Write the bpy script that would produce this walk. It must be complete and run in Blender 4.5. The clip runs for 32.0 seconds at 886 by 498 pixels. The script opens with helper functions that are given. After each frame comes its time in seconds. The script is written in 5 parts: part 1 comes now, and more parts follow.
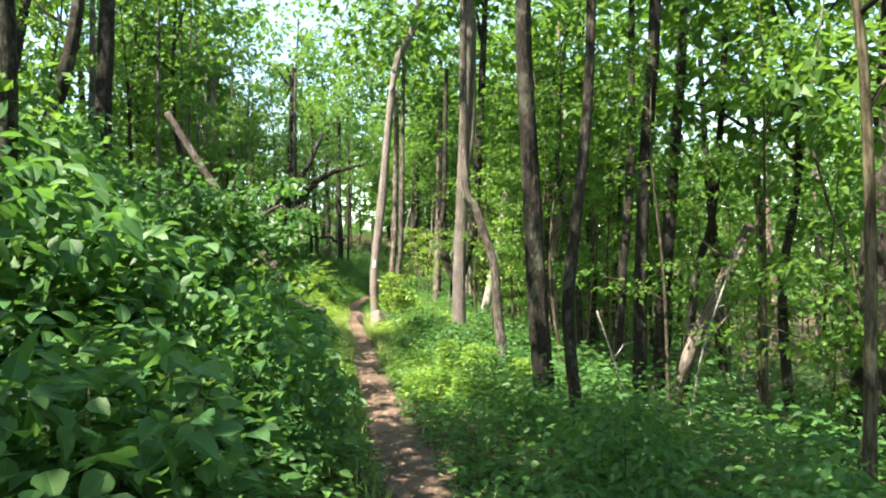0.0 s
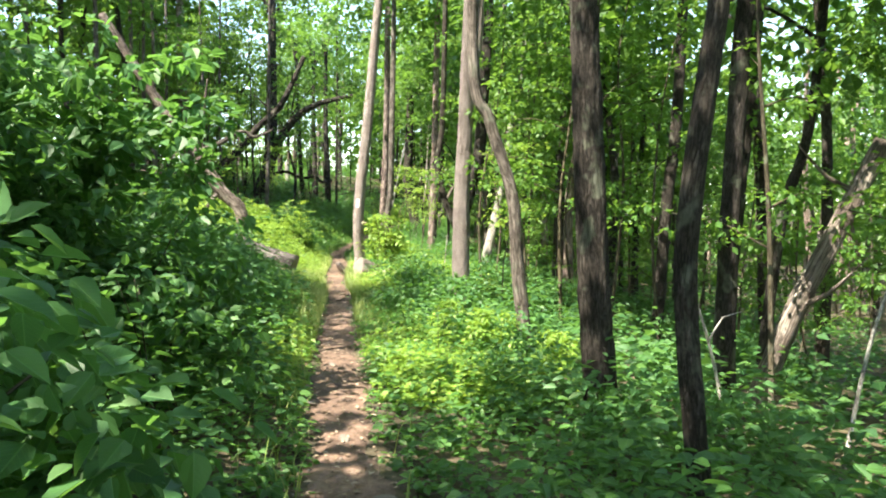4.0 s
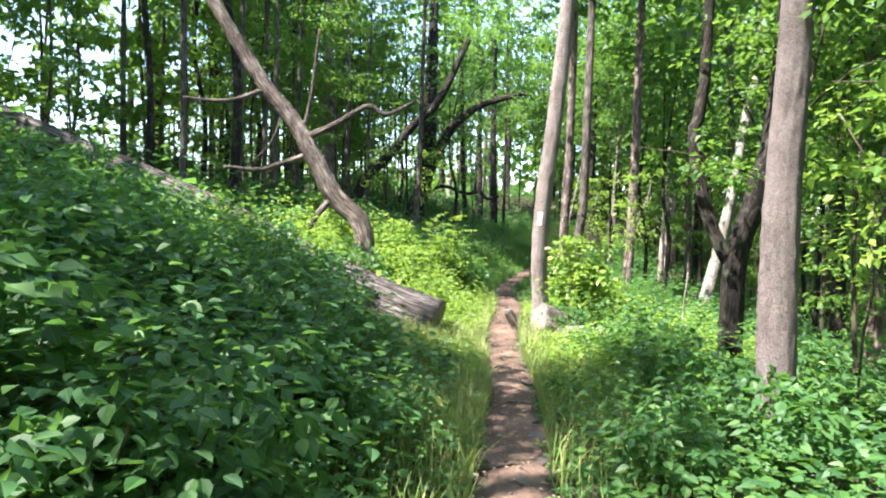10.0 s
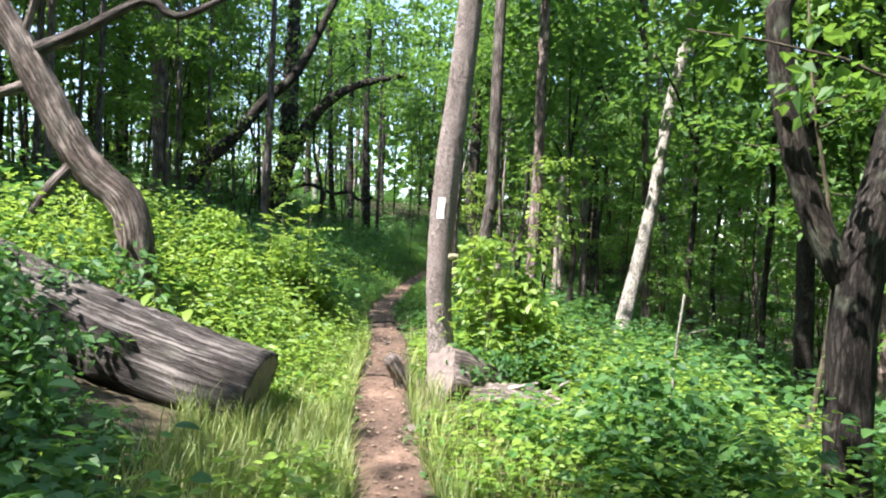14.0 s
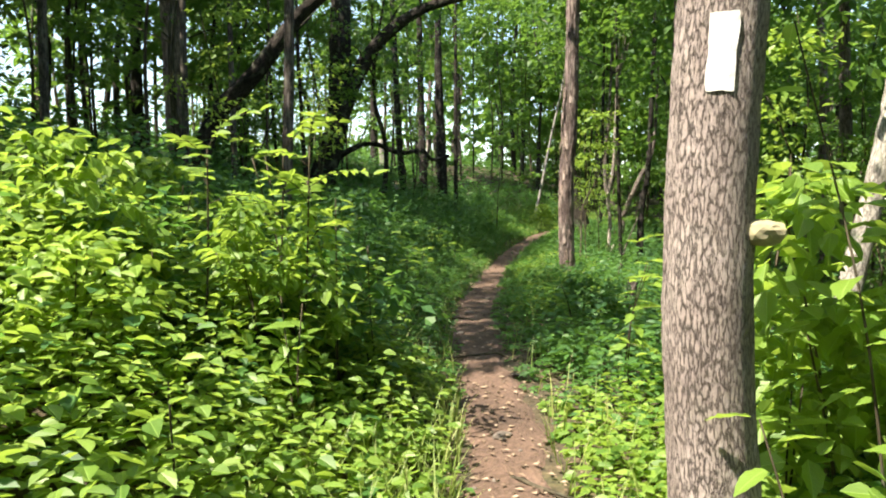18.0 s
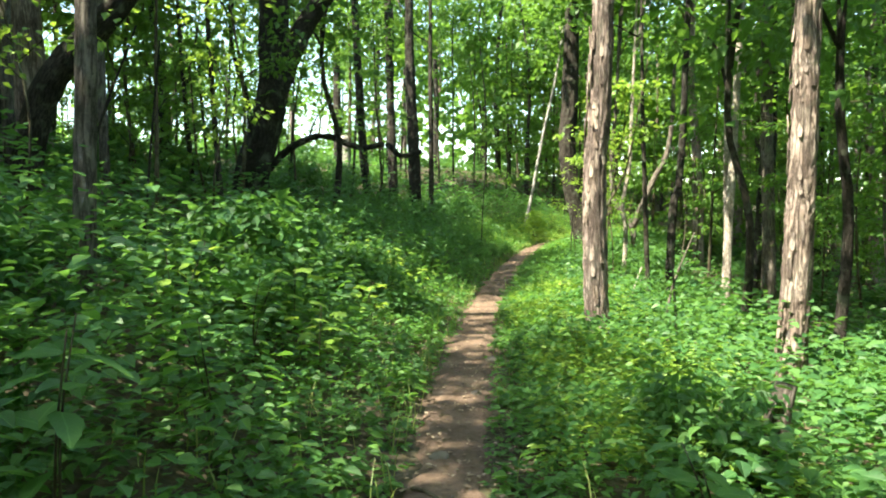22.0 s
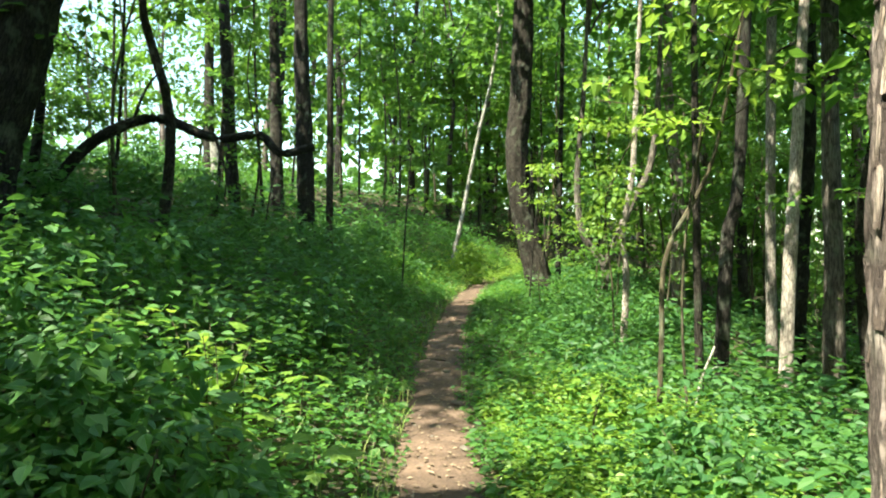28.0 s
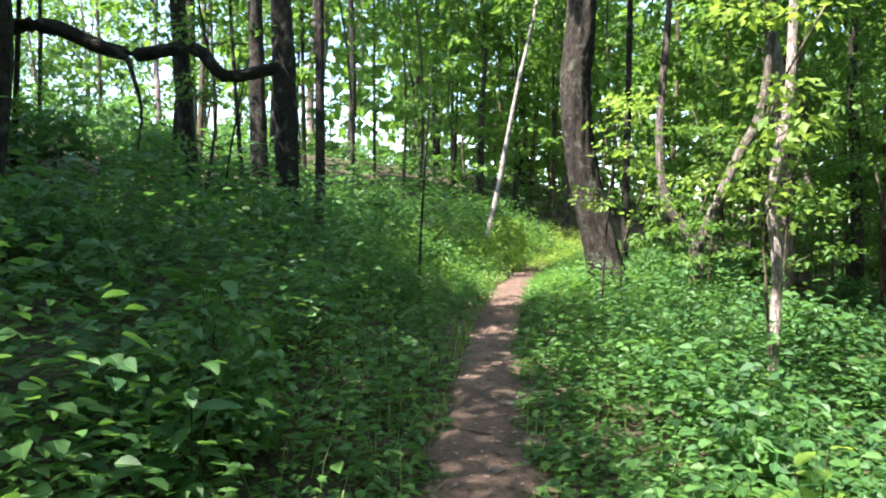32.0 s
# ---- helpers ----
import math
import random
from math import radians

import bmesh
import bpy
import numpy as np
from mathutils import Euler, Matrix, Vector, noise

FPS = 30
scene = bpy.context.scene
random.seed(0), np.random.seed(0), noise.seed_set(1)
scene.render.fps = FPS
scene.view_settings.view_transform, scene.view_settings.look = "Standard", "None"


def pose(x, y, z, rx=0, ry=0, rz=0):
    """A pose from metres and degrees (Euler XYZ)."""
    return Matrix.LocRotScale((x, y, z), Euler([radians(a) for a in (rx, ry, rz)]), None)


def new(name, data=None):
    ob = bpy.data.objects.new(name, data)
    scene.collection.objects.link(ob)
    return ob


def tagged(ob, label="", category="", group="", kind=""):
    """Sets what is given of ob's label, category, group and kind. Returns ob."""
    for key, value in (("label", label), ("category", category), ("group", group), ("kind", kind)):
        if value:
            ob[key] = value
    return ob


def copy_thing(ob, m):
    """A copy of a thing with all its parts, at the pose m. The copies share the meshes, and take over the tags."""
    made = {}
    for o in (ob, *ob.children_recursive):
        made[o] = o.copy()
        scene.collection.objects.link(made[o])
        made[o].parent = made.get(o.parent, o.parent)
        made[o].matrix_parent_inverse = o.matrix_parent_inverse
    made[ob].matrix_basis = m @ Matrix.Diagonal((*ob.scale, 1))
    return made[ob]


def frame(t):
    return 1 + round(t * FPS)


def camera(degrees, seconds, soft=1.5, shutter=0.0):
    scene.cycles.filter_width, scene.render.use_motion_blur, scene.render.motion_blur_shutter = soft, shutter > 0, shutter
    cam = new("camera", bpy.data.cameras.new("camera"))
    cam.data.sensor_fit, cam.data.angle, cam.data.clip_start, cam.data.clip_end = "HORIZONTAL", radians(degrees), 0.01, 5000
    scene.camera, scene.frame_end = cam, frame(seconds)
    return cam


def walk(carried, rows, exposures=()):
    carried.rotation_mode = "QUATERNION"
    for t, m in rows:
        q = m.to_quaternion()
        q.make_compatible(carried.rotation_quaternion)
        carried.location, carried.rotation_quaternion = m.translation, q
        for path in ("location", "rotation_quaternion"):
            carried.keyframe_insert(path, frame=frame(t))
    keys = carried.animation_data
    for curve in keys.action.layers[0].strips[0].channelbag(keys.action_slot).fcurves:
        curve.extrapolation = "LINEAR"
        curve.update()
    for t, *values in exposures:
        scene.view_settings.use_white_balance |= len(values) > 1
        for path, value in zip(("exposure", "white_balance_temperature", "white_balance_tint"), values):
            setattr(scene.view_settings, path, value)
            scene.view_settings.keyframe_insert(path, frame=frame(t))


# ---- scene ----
cam = camera(61.8, 32.0, 2.0)
METRES, EYE, TILT, LEAN, TURN = 40.0, 1.55, 1.0, 0.0, 0.0
ROWS = [
    (0.0, 0.0, 0.0, 0.0, 0.0, 0.0, -0.0),
    (0.5, -0.0026, 0.0139, 0.0003, -0.71, -0.2, 0.01),
    (1.0, -0.0028, 0.0286, -0.002, -2.74, 0.45, 0.11),
    (1.5, -0.0037, 0.0415, -0.0026, -6.1, 0.78, 1.21),
    (2.0, -0.0032, 0.0538, -0.0027, -9.34, -0.0, 2.39),
    (2.5, -0.0026, 0.0652, -0.006, -7.2, -1.71, 2.26),
    (4.5, -0.001, 0.1105, -0.0073, 1.44, -4.37, -0.87),
    (5.0, -0.002, 0.1255, -0.0067, 3.55, -4.57, -0.6),
    (5.5, -0.0028, 0.1401, -0.0068, 6.61, -3.07, -0.21),
    (6.0, -0.0053, 0.1562, -0.0073, 8.91, -3.82, 0.02),
    (6.5, -0.006, 0.171, -0.0081, 9.83, -4.98, 0.2),
    (7.0, -0.0084, 0.1859, -0.0087, 12.09, -5.43, -0.6),
    (7.5, -0.01, 0.2002, -0.01, 15.45, -5.78, -1.3),
    (8.0, -0.0134, 0.2147, -0.0115, 18.63, -6.08, -0.67),
    (8.5, -0.0171, 0.2305, -0.013, 19.55, -5.93, -0.79),
    (9.0, -0.0217, 0.2466, -0.0136, 18.46, -5.62, -1.01),
    (9.5, -0.0246, 0.2617, -0.0133, 15.24, -4.08, -0.85),
    (10.0, -0.0283, 0.2771, -0.013, 12.35, -2.41, -1.06),
    (10.5, -0.032, 0.2934, -0.0135, 9.89, -1.74, -1.32),
    (11.0, -0.0362, 0.3099, -0.0139, 8.0, -1.69, -1.34),
    (11.5, -0.0388, 0.3252, -0.0142, 6.7, -1.94, -1.42),
    (12.0, -0.0399, 0.3403, -0.015, 6.08, -2.09, -0.8),
    (12.5, -0.0411, 0.354, -0.0157, 5.95, -1.5, -1.28),
    (13.0, -0.0431, 0.3685, -0.0172, 5.63, -1.03, -1.57),
    (13.5, -0.045, 0.3848, -0.018, 2.24, -1.49, -1.84),
    (15.5, -0.055, 0.4644, -0.023, 5.12, -0.69, -0.33),
    (16.0, -0.0564, 0.4822, -0.023, 6.1, -2.0, 0.28),
    (16.5, -0.0596, 0.4997, -0.0229, 6.45, -2.94, -0.25),
    (17.0, -0.0622, 0.5186, -0.0237, 7.9, -3.53, -0.05),
    (17.5, -0.0662, 0.5371, -0.0232, 7.96, -3.43, -0.05),
    (18.0, -0.0703, 0.5561, -0.0237, 8.35, -3.76, 0.58),
    (18.5, -0.0747, 0.5724, -0.0225, 8.86, -3.25, 1.55),
    (19.0, -0.0763, 0.5891, -0.0213, 9.05, -1.51, 2.86),
    (19.5, -0.077, 0.6063, -0.0201, 6.72, -0.03, 2.74),
    (20.0, -0.0767, 0.6226, -0.0213, 7.22, -0.49, 1.74),
    (20.5, -0.0782, 0.6398, -0.0213, 7.97, -1.4, 1.2),
    (21.0, -0.0795, 0.6555, -0.0219, 7.58, -2.14, 0.65),
    (21.5, -0.0822, 0.6737, -0.0216, 6.55, -3.0, 0.5),
    (22.0, -0.083, 0.6901, -0.0227, 6.89, -3.36, 0.72),
    (22.5, -0.0867, 0.7072, -0.0217, 7.49, -3.04, 0.4),
    (23.0, -0.0887, 0.7242, -0.0217, 7.55, -2.72, 0.89),
    (23.5, -0.092, 0.7413, -0.0205, 6.95, -3.08, 1.33),
    (24.0, -0.0941, 0.7573, -0.0209, 5.31, -3.58, 0.39),
    (24.5, -0.0976, 0.7726, -0.0214, 4.67, -4.18, 0.03),
    (26.5, -0.0981, 0.8247, -0.0257, 1.56, -3.92, 1.39),
    (27.0, -0.1004, 0.8399, -0.0254, 1.14, -2.56, -0.65),
    (27.5, -0.103, 0.8545, -0.0257, 4.45, -1.38, -0.4),
    (28.0, -0.105, 0.869, -0.0249, -0.62, -0.97, -0.17),
    (28.5, -0.1052, 0.8835, -0.026, -3.02, -2.23, -0.26),
    (29.0, -0.105, 0.8966, -0.0259, -5.68, -3.21, -1.67),
    (29.5, -0.1035, 0.911, -0.0283, -6.27, -3.6, -1.83),
    (30.0, -0.1036, 0.9253, -0.0273, -4.93, -2.49, -1.69),
    (30.5, -0.1031, 0.9397, -0.0286, -0.48, -1.99, -1.02),
    (31.0, -0.1042, 0.9559, -0.0283, 2.81, -3.41, -0.53),
    (31.5, -0.1048, 0.9719, -0.0292, 3.25, -3.84, -0.12),
    (32.0, -0.1062, 0.9881, -0.0285, 1.52, -2.49, 0.18),
]
EXPOSURES = [(0.0, 2.1, 7250, 2), (6.0, 2.45, 6950, 5), (9.0, 2.5, 6500, 9), (11.0, 1.95, 6300, 13), (13.0, 1.85, 6250, 13), (16.0, 1.8, 6700, 10), (17.5, 1.75, 7200, 8), (18.5, 1.65, 7500, 8), (19.2, 1.5, 8200, 6), (20.2, 1.5, 9600, -12),
             (21.0, 2.0, 8500, -8), (22.0, 2.4, 7500, -5), (23.0, 2.45, 7400, -4), (24.0, 2.25, 7500, -4), (27.0, 2.35, 7300, -6), (28.0, 2.1, 7200, -10), (30.0, 1.95, 6900, -2), (32.0, 2.35, 6400, 13)]
walk(cam, [(t, pose(0, 0, EYE, TILT, LEAN, TURN) @ pose(METRES * x, METRES * y, METRES * z, 90 + pitch, roll, yaw)) for t, x, y, z, yaw, pitch, roll in ROWS], EXPOSURES)

# ---- light: sky and one sun, from behind and to the left ----
SUN_DIR = Vector((-0.40, -0.34, 0.85)).normalized()
world = bpy.data.worlds.new("sky")
scene.world = world
world.use_nodes = True
wn = world.node_tree
sky = wn.nodes.new("ShaderNodeTexSky")
sky.sky_type = "NISHITA"
sky.sun_disc = False
sky.sun_elevation = math.asin(SUN_DIR.z)
sky.sun_rotation = math.atan2(SUN_DIR.x, SUN_DIR.y)
wn.links.new(sky.outputs[0], wn.nodes["Background"].inputs[0])
wn.nodes["Background"].inputs[1].default_value = 0.15
sun = new("sun", bpy.data.lights.new("sun", "SUN"))
sun.data.energy, sun.data.angle, sun.data.color = 5.0, radians(0.55), (1.0, 0.95, 0.86)
sun.rotation_euler = SUN_DIR.to_track_quat("Z", "Y").to_euler()

RNG = np.random.default_rng(7)

# ---- the lie of the land ----
LINE_Y = (-30, -6, 0, 5, 10, 15.4, 19.3, 22.9, 26.2, 31, 33.6, 39.5, 44, 49, 53, 57, 62, 80, 140)
LINE_X = (0.4, 0.2, 0.0, -0.06, -0.87, -1.62, -2.08, -2.77, -3.0, -3.76, -3.95, -4.2, -4.19, -3.86, -3.4, -2.7, -1.1, 9, 40)
LINE_Z = (0.3, 0.05, -0.02, -0.19, -0.36, -0.45, -0.56, -0.52, -0.43, -0.34, -0.42, -0.45, -0.40, -0.18, 0.03, 0.15, 0.3, 0.7, 1.0)


def path_x(y):
    return (np.interp(np.asarray(y) - 1.2, LINE_Y, LINE_X) + np.interp(y, LINE_Y, LINE_X) + np.interp(np.asarray(y) + 1.2, LINE_Y, LINE_X)) / 3


def path_z(y):
    return (np.interp(np.asarray(y) - 1.5, LINE_Y, LINE_Z) + np.interp(y, LINE_Y, LINE_Z) + np.interp(np.asarray(y) + 1.5, LINE_Y, LINE_Z)) / 3


def bumps(x, y):
    return 0.04 * np.sin(1.7 * x + 0.6 * y) * np.cos(1.3 * y - 0.4 * x) + 0.025 * np.sin(4.1 * x - 1.2 * y + 2) * np.cos(3.3 * y + 1.1 * x) + 0.10 * np.sin(0.5 * x + 1) * np.sin(0.37 * y)


def height(x, y):
    """The height of the ground: a bank on the left of the trail, a fall on its right."""
    x, y = np.asarray(x, float), np.asarray(y, float)
    d = x - path_x(y)
    left = np.clip(-d - 0.32, 0, None)
    right = np.clip(d - 0.32, 0, None)
    rise = np.interp(left, (0, 0.5, 1.5, 4, 9, 13, 18, 30, 60, 500), (0, 0.14, 0.48, 1.25, 2.75, 3.6, 3.9, 3.0, 0.5, -8))
    fall = np.interp(right, (0, 0.6, 2, 6, 14, 25, 45, 500), (0, -0.04, -0.25, -1.0, -2.7, -4.2, -5.0, -6.0))
    calm = np.clip((np.abs(d) - 0.3) / 1.2, 0.12, 1)
    return path_z(y) + rise + fall + bumps(x, y) * calm


# ---- mesh helpers ----
def mesh_np(name, verts, tris, uv=None, smooth=False):
    """A mesh from arrays of vertices and triangles (or quads), with one uv a vertex."""
    verts, tris = np.asarray(verts, np.float32).reshape(-1, 3), np.asarray(tris, np.int32)
    me = bpy.data.meshes.new(name)
    n, k = tris.shape
    me.vertices.add(len(verts))
    me.vertices.foreach_set("co", verts.ravel())
    me.loops.add(n * k)
    me.loops.foreach_set("vertex_index", tris.ravel())
    me.polygons.add(n)
    me.polygons.foreach_set("loop_start", np.arange(0, n * k, k, dtype=np.int32))
    me.polygons.foreach_set("loop_total", np.full(n, k, np.int32))
    me.polygons.foreach_set("use_smooth", np.full(n, smooth, bool))
    if uv is not None:
        layer = me.uv_layers.new(name="UVMap")
        layer.data.foreach_set("uv", np.asarray(uv, np.float32)[tris.ravel()].ravel())
    me.update(calc_edges=True)
    return me


def put(name, me, material, parent=None, label="", m=None):
    ob = new(name, me)
    if material and not me.materials:
        me.materials.append(material)
    if parent:
        ob.parent = parent
    if m is not None:
        ob.matrix_basis = m
    if label:
        ob["label"] = label
    return ob


def thing(name, label, category, at=(0, 0, 0), group="", kind=""):
    ob = new(name)
    ob.empty_display_size = 0.2
    ob.location = at
    return tagged(ob, label, category, group, kind)


# leaf outlines: rows of (along, across, up) on a leaf one long and one wide
FOUR = np.array([(0, 0, 0), (0.42, 0.5, 0.07), (1, 0, -0.10), (0.42, -0.5, 0.07)])
FOUR_F = np.array([(0, 3, 2), (0, 2, 1)])
EIGHT = np.array([(0, 0, 0), (0.17, 0.37, 0.07), (0.42, 0.5, 0.08), (0.74, 0.30, 0.0), (1, 0, -0.16), (0.74, -0.30, 0.0), (0.42, -0.5, 0.08), (0.17, -0.37, 0.07)])
EIGHT_F = np.array([(0, 7, 6), (0, 6, 5), (0, 5, 4), (0, 4, 3), (0, 3, 2), (0, 2, 1)])


def leaves(name, at, along, up, size, width=0.55, fine=False):
    """One mesh of many folded leaves: places, directions of the midribs, upper sides and lengths."""
    form, faces = (EIGHT, EIGHT_F) if fine else (FOUR, FOUR_F)
    along = along / (np.linalg.norm(along, axis=1, keepdims=True) + 1e-9)
    side = np.cross(up, along)
    side /= np.linalg.norm(side, axis=1, keepdims=True) + 1e-9
    top = np.cross(along, side)
    s = np.asarray(size)[:, None, None]
    v = at[:, None] + s * (along[:, None] * form[None, :, 0:1] + side[:, None] * form[None, :, 1:2] * width + top[:, None] * form[None, :, 2:3])
    n, k = len(at), len(form)
    f = faces[None] + (np.arange(n) * k)[:, None, None]
    uv = np.tile(form[:, :2] + (0, 0.5), (n, 1))
    return mesh_np(name, v.reshape(-1, 3), f.reshape(-1, 3), uv)


def unit(n, rng=RNG):
    v = rng.normal(size=(n, 3))
    return v / np.linalg.norm(v, axis=1, keepdims=True)


def spline(points, step):
    """A smooth line through a few points."""
    p = np.asarray(points, float)
    if len(p) == 2:
        n = max(2, int(np.linalg.norm(p[1] - p[0]) / step) + 1)
        return p[0] + (p[1] - p[0]) * np.linspace(0, 1, n)[:, None]
    e = np.vstack([2 * p[0] - p[1], p, 2 * p[-1] - p[-2]])
    out = []
    for i in range(len(p) - 1):
        a, b, c, d = e[i:i + 4]
        n = max(1, int(np.linalg.norm(c - b) / step))
        t = (np.arange(n) / n)[:, None]
        out.append(0.5 * (2 * b + (c - a) * t + (2 * a - 5 * b + 4 * c - d) * t * t + (3 * b - a - 3 * c + d) * t ** 3))
    return np.vstack(out + [p[-1:]])


def wood(name, points, r0, r1, step=0.25, sides=10, rough=0.0, flare=0.0, seed=0, cap=True, lump=0.0):
    """A tapering, uneven round stem along a line, with ridged bark and a flare at its foot."""
    c = spline(points, step)
    n = len(c)
    t = np.gradient(c, axis=0)
    t /= np.linalg.norm(t, axis=1, keepdims=True)
    ref = np.array([1.0, 0, 0]) if abs(t[0, 0]) < 0.8 else np.array([0, 1.0, 0])
    a = np.cross(t, ref)
    a /= np.linalg.norm(a, axis=1, keepdims=True)
    b = np.cross(t, a)
    s = np.concatenate([[0], np.cumsum(np.linalg.norm(np.diff(c, axis=0), axis=1))])
    r = r0 + (r1 - r0) * s / s[-1]
    if flare:
        r = r * (1 + flare * np.exp(-s / (r0 * 1.6)))
    ang = np.arange(sides) * 2 * math.pi / sides
    rr = r[:, None] * np.ones(sides)[None]
    g = np.random.default_rng(seed + 11)
    ph = g.uniform(0, 6.28, 8)
    rr *= 1 + 0.05 * np.sin(2 * ang[None] + ph[0] + 0.7 * s[:, None]) + 0.04 * np.sin(3 * ang[None] + ph[1] - 1.1 * s[:, None])
    if flare:
        rr *= 1 + 0.22 * np.exp(-s / (r0 * 2))[:, None] * np.sin(5 * ang[None] + ph[2])
    if lump:
        rr *= 1 + lump * np.sin(4 * ang[None] + ph[5]) + lump * 0.7 * np.sin(7 * ang[None] + ph[6] + 0.5 * s[:, None])
    if rough:
        k = max(5, sides // 3)
        rr *= 1 + rough * np.sin(k * ang[None] + 2.2 * np.sin(2.3 * s[:, None] + ph[3]) + ph[4]) + rough * 0.7 * g.normal(size=(n, sides))
    v = c[:, None] + rr[..., None] * (np.cos(ang)[None, :, None] * a[:, None] + np.sin(ang)[None, :, None] * b[:, None])
    i, j = np.meshgrid(np.arange(n - 1), np.arange(sides), indexing="ij")
    j2 = (j + 1) % sides
    q = np.stack([i * sides + j, i * sides + j2, (i + 1) * sides + j2, (i + 1) * sides + j], -1).reshape(-1, 4)
    v = v.reshape(-1, 3)
    tri = np.vstack([q[:, (0, 1, 2)], q[:, (0, 2, 3)]])
    if cap:
        v = np.vstack([v, c[:1], c[-1:]])
        e, o = np.arange(sides), n * sides
        f = (n - 1) * sides
        tri = np.vstack([tri, np.stack([np.full(sides, o), (e + 1) % sides, e], 1), np.stack([np.full(sides, o + 1), f + e, f + (e + 1) % sides], 1)])
    me = mesh_np(name, v, tri, smooth=True)
    grain = np.stack([np.cos(ang)[None] * r0 + 0 * rr, np.sin(ang)[None] * r0 + 0 * rr, s[:, None] + 0 * rr], -1).reshape(-1, 3) + seed * 3.7
    if cap:
        grain = np.vstack([grain, grain[:1], grain[-1:]])
    me.attributes.new("grain", "FLOAT_VECTOR", "POINT").data.foreach_set("vector", grain.astype(np.float32).ravel())
    return me


# ---- materials ----
def mat(name):
    m = bpy.data.materials.new(name)
    m.use_nodes = True
    nt = m.node_tree
    return m, nt, nt.nodes["Principled BSDF"], nt.nodes["Material Output"]


def node(nt, kind, **inputs):
    n = nt.nodes.new("ShaderNode" + kind)
    for k, v in inputs.items():
        n.inputs[k.replace("_", " ")].default_value = v
    return n


def ramp(nt, source, *stops):
    r = nt.nodes.new("ShaderNodeValToRGB")
    while len(r.color_ramp.elements) < len(stops):
        r.color_ramp.elements.new(0.5)
    for e, (p, c) in zip(r.color_ramp.elements, stops):
        e.position, e.color = p, (*c, 1)
    nt.links.new(source, r.inputs[0])
    return r.outputs[0]


def mixc(nt, mode, fac, a, b):
    n = nt.nodes.new("ShaderNodeMix")
    n.data_type, n.blend_type = "RGBA", mode
    for sock, val in ((n.inputs[0], fac), (n.inputs[6], a), (n.inputs[7], b)):
        if hasattr(val, "links"):
            nt.links.new(val, sock)
        else:
            sock.default_value = val if not isinstance(val, tuple) else (*val, 1)
    return n.outputs[2]


def math_n(nt, op, a, b=0.0):
    n = nt.nodes.new("ShaderNodeMath")
    n.operation = op
    for sock, val in zip(n.inputs, (a, b)):
        if hasattr(val, "links"):
            nt.links.new(val, sock)
        else:
            sock.default_value = val
    return n.outputs[0]


def leaf_material(name, dark, mid, light, glow, gloss=0.5, through_light=0.42):
    """A living leaf: green that differs from leaf to leaf, paler veins, some light through it."""
    m, nt, p, out = mat(name)
    geo = nt.nodes.new("ShaderNodeNewGeometry")
    col = ramp(nt, geo.outputs["Random Per Island"], (0.0, dark), (0.5, mid), (1.0, light))
    tc = nt.nodes.new("ShaderNodeTexCoord")
    big = node(nt, "TexNoise", Scale=0.9, Detail=2.0)
    nt.links.new(geo.outputs["Position"], big.inputs["Vector"])
    patch = ramp(nt, big.outputs[0], (0.3, (0.72, 0.78, 0.7)), (0.7, (1.15, 1.1, 0.95)))
    col = mixc(nt, "MULTIPLY", 1.0, col, patch)
    sep = nt.nodes.new("ShaderNodeSeparateXYZ")
    nt.links.new(tc.outputs["UV"], sep.inputs[0])
    across = math_n(nt, "ABSOLUTE", math_n(nt, "SUBTRACT", sep.outputs[1], 0.5))
    rib = math_n(nt, "LESS_THAN", across, 0.022)
    slant = math_n(nt, "ADD", math_n(nt, "MULTIPLY", sep.outputs[0], 8.0), math_n(nt, "MULTIPLY", across, -7.0))
    vein = math_n(nt, "LESS_THAN", math_n(nt, "FRACT", slant), 0.10)
    veins = math_n(nt, "MULTIPLY", math_n(nt, "MAXIMUM", rib, math_n(nt, "MULTIPLY", vein, 0.5)), 0.45)
    col = mixc(nt, "MIX", veins, col, tuple(min(1, c * 1.5 + 0.02) for c in light))
    nt.links.new(col, p.inputs["Base Color"])
    p.inputs["Roughness"].default_value = gloss
    p.inputs["Specular IOR Level"].default_value = 0.36
    tr = nt.nodes.new("ShaderNodeBsdfTranslucent")
    nt.links.new(mixc(nt, "MULTIPLY", 1.0, mixc(nt, "MIX", 0.5, col, glow), (1.25, 1.25, 1.0)), tr.inputs["Color"])
    mix = nt.nodes.new("ShaderNodeMixShader")
    mix.inputs[0].default_value = through_light
    nt.links.new(p.outputs[0], mix.inputs[1])
    nt.links.new(tr.outputs[0], mix.inputs[2])
    nt.links.new(mix.outputs[0], out.inputs["Surface"])
    return m


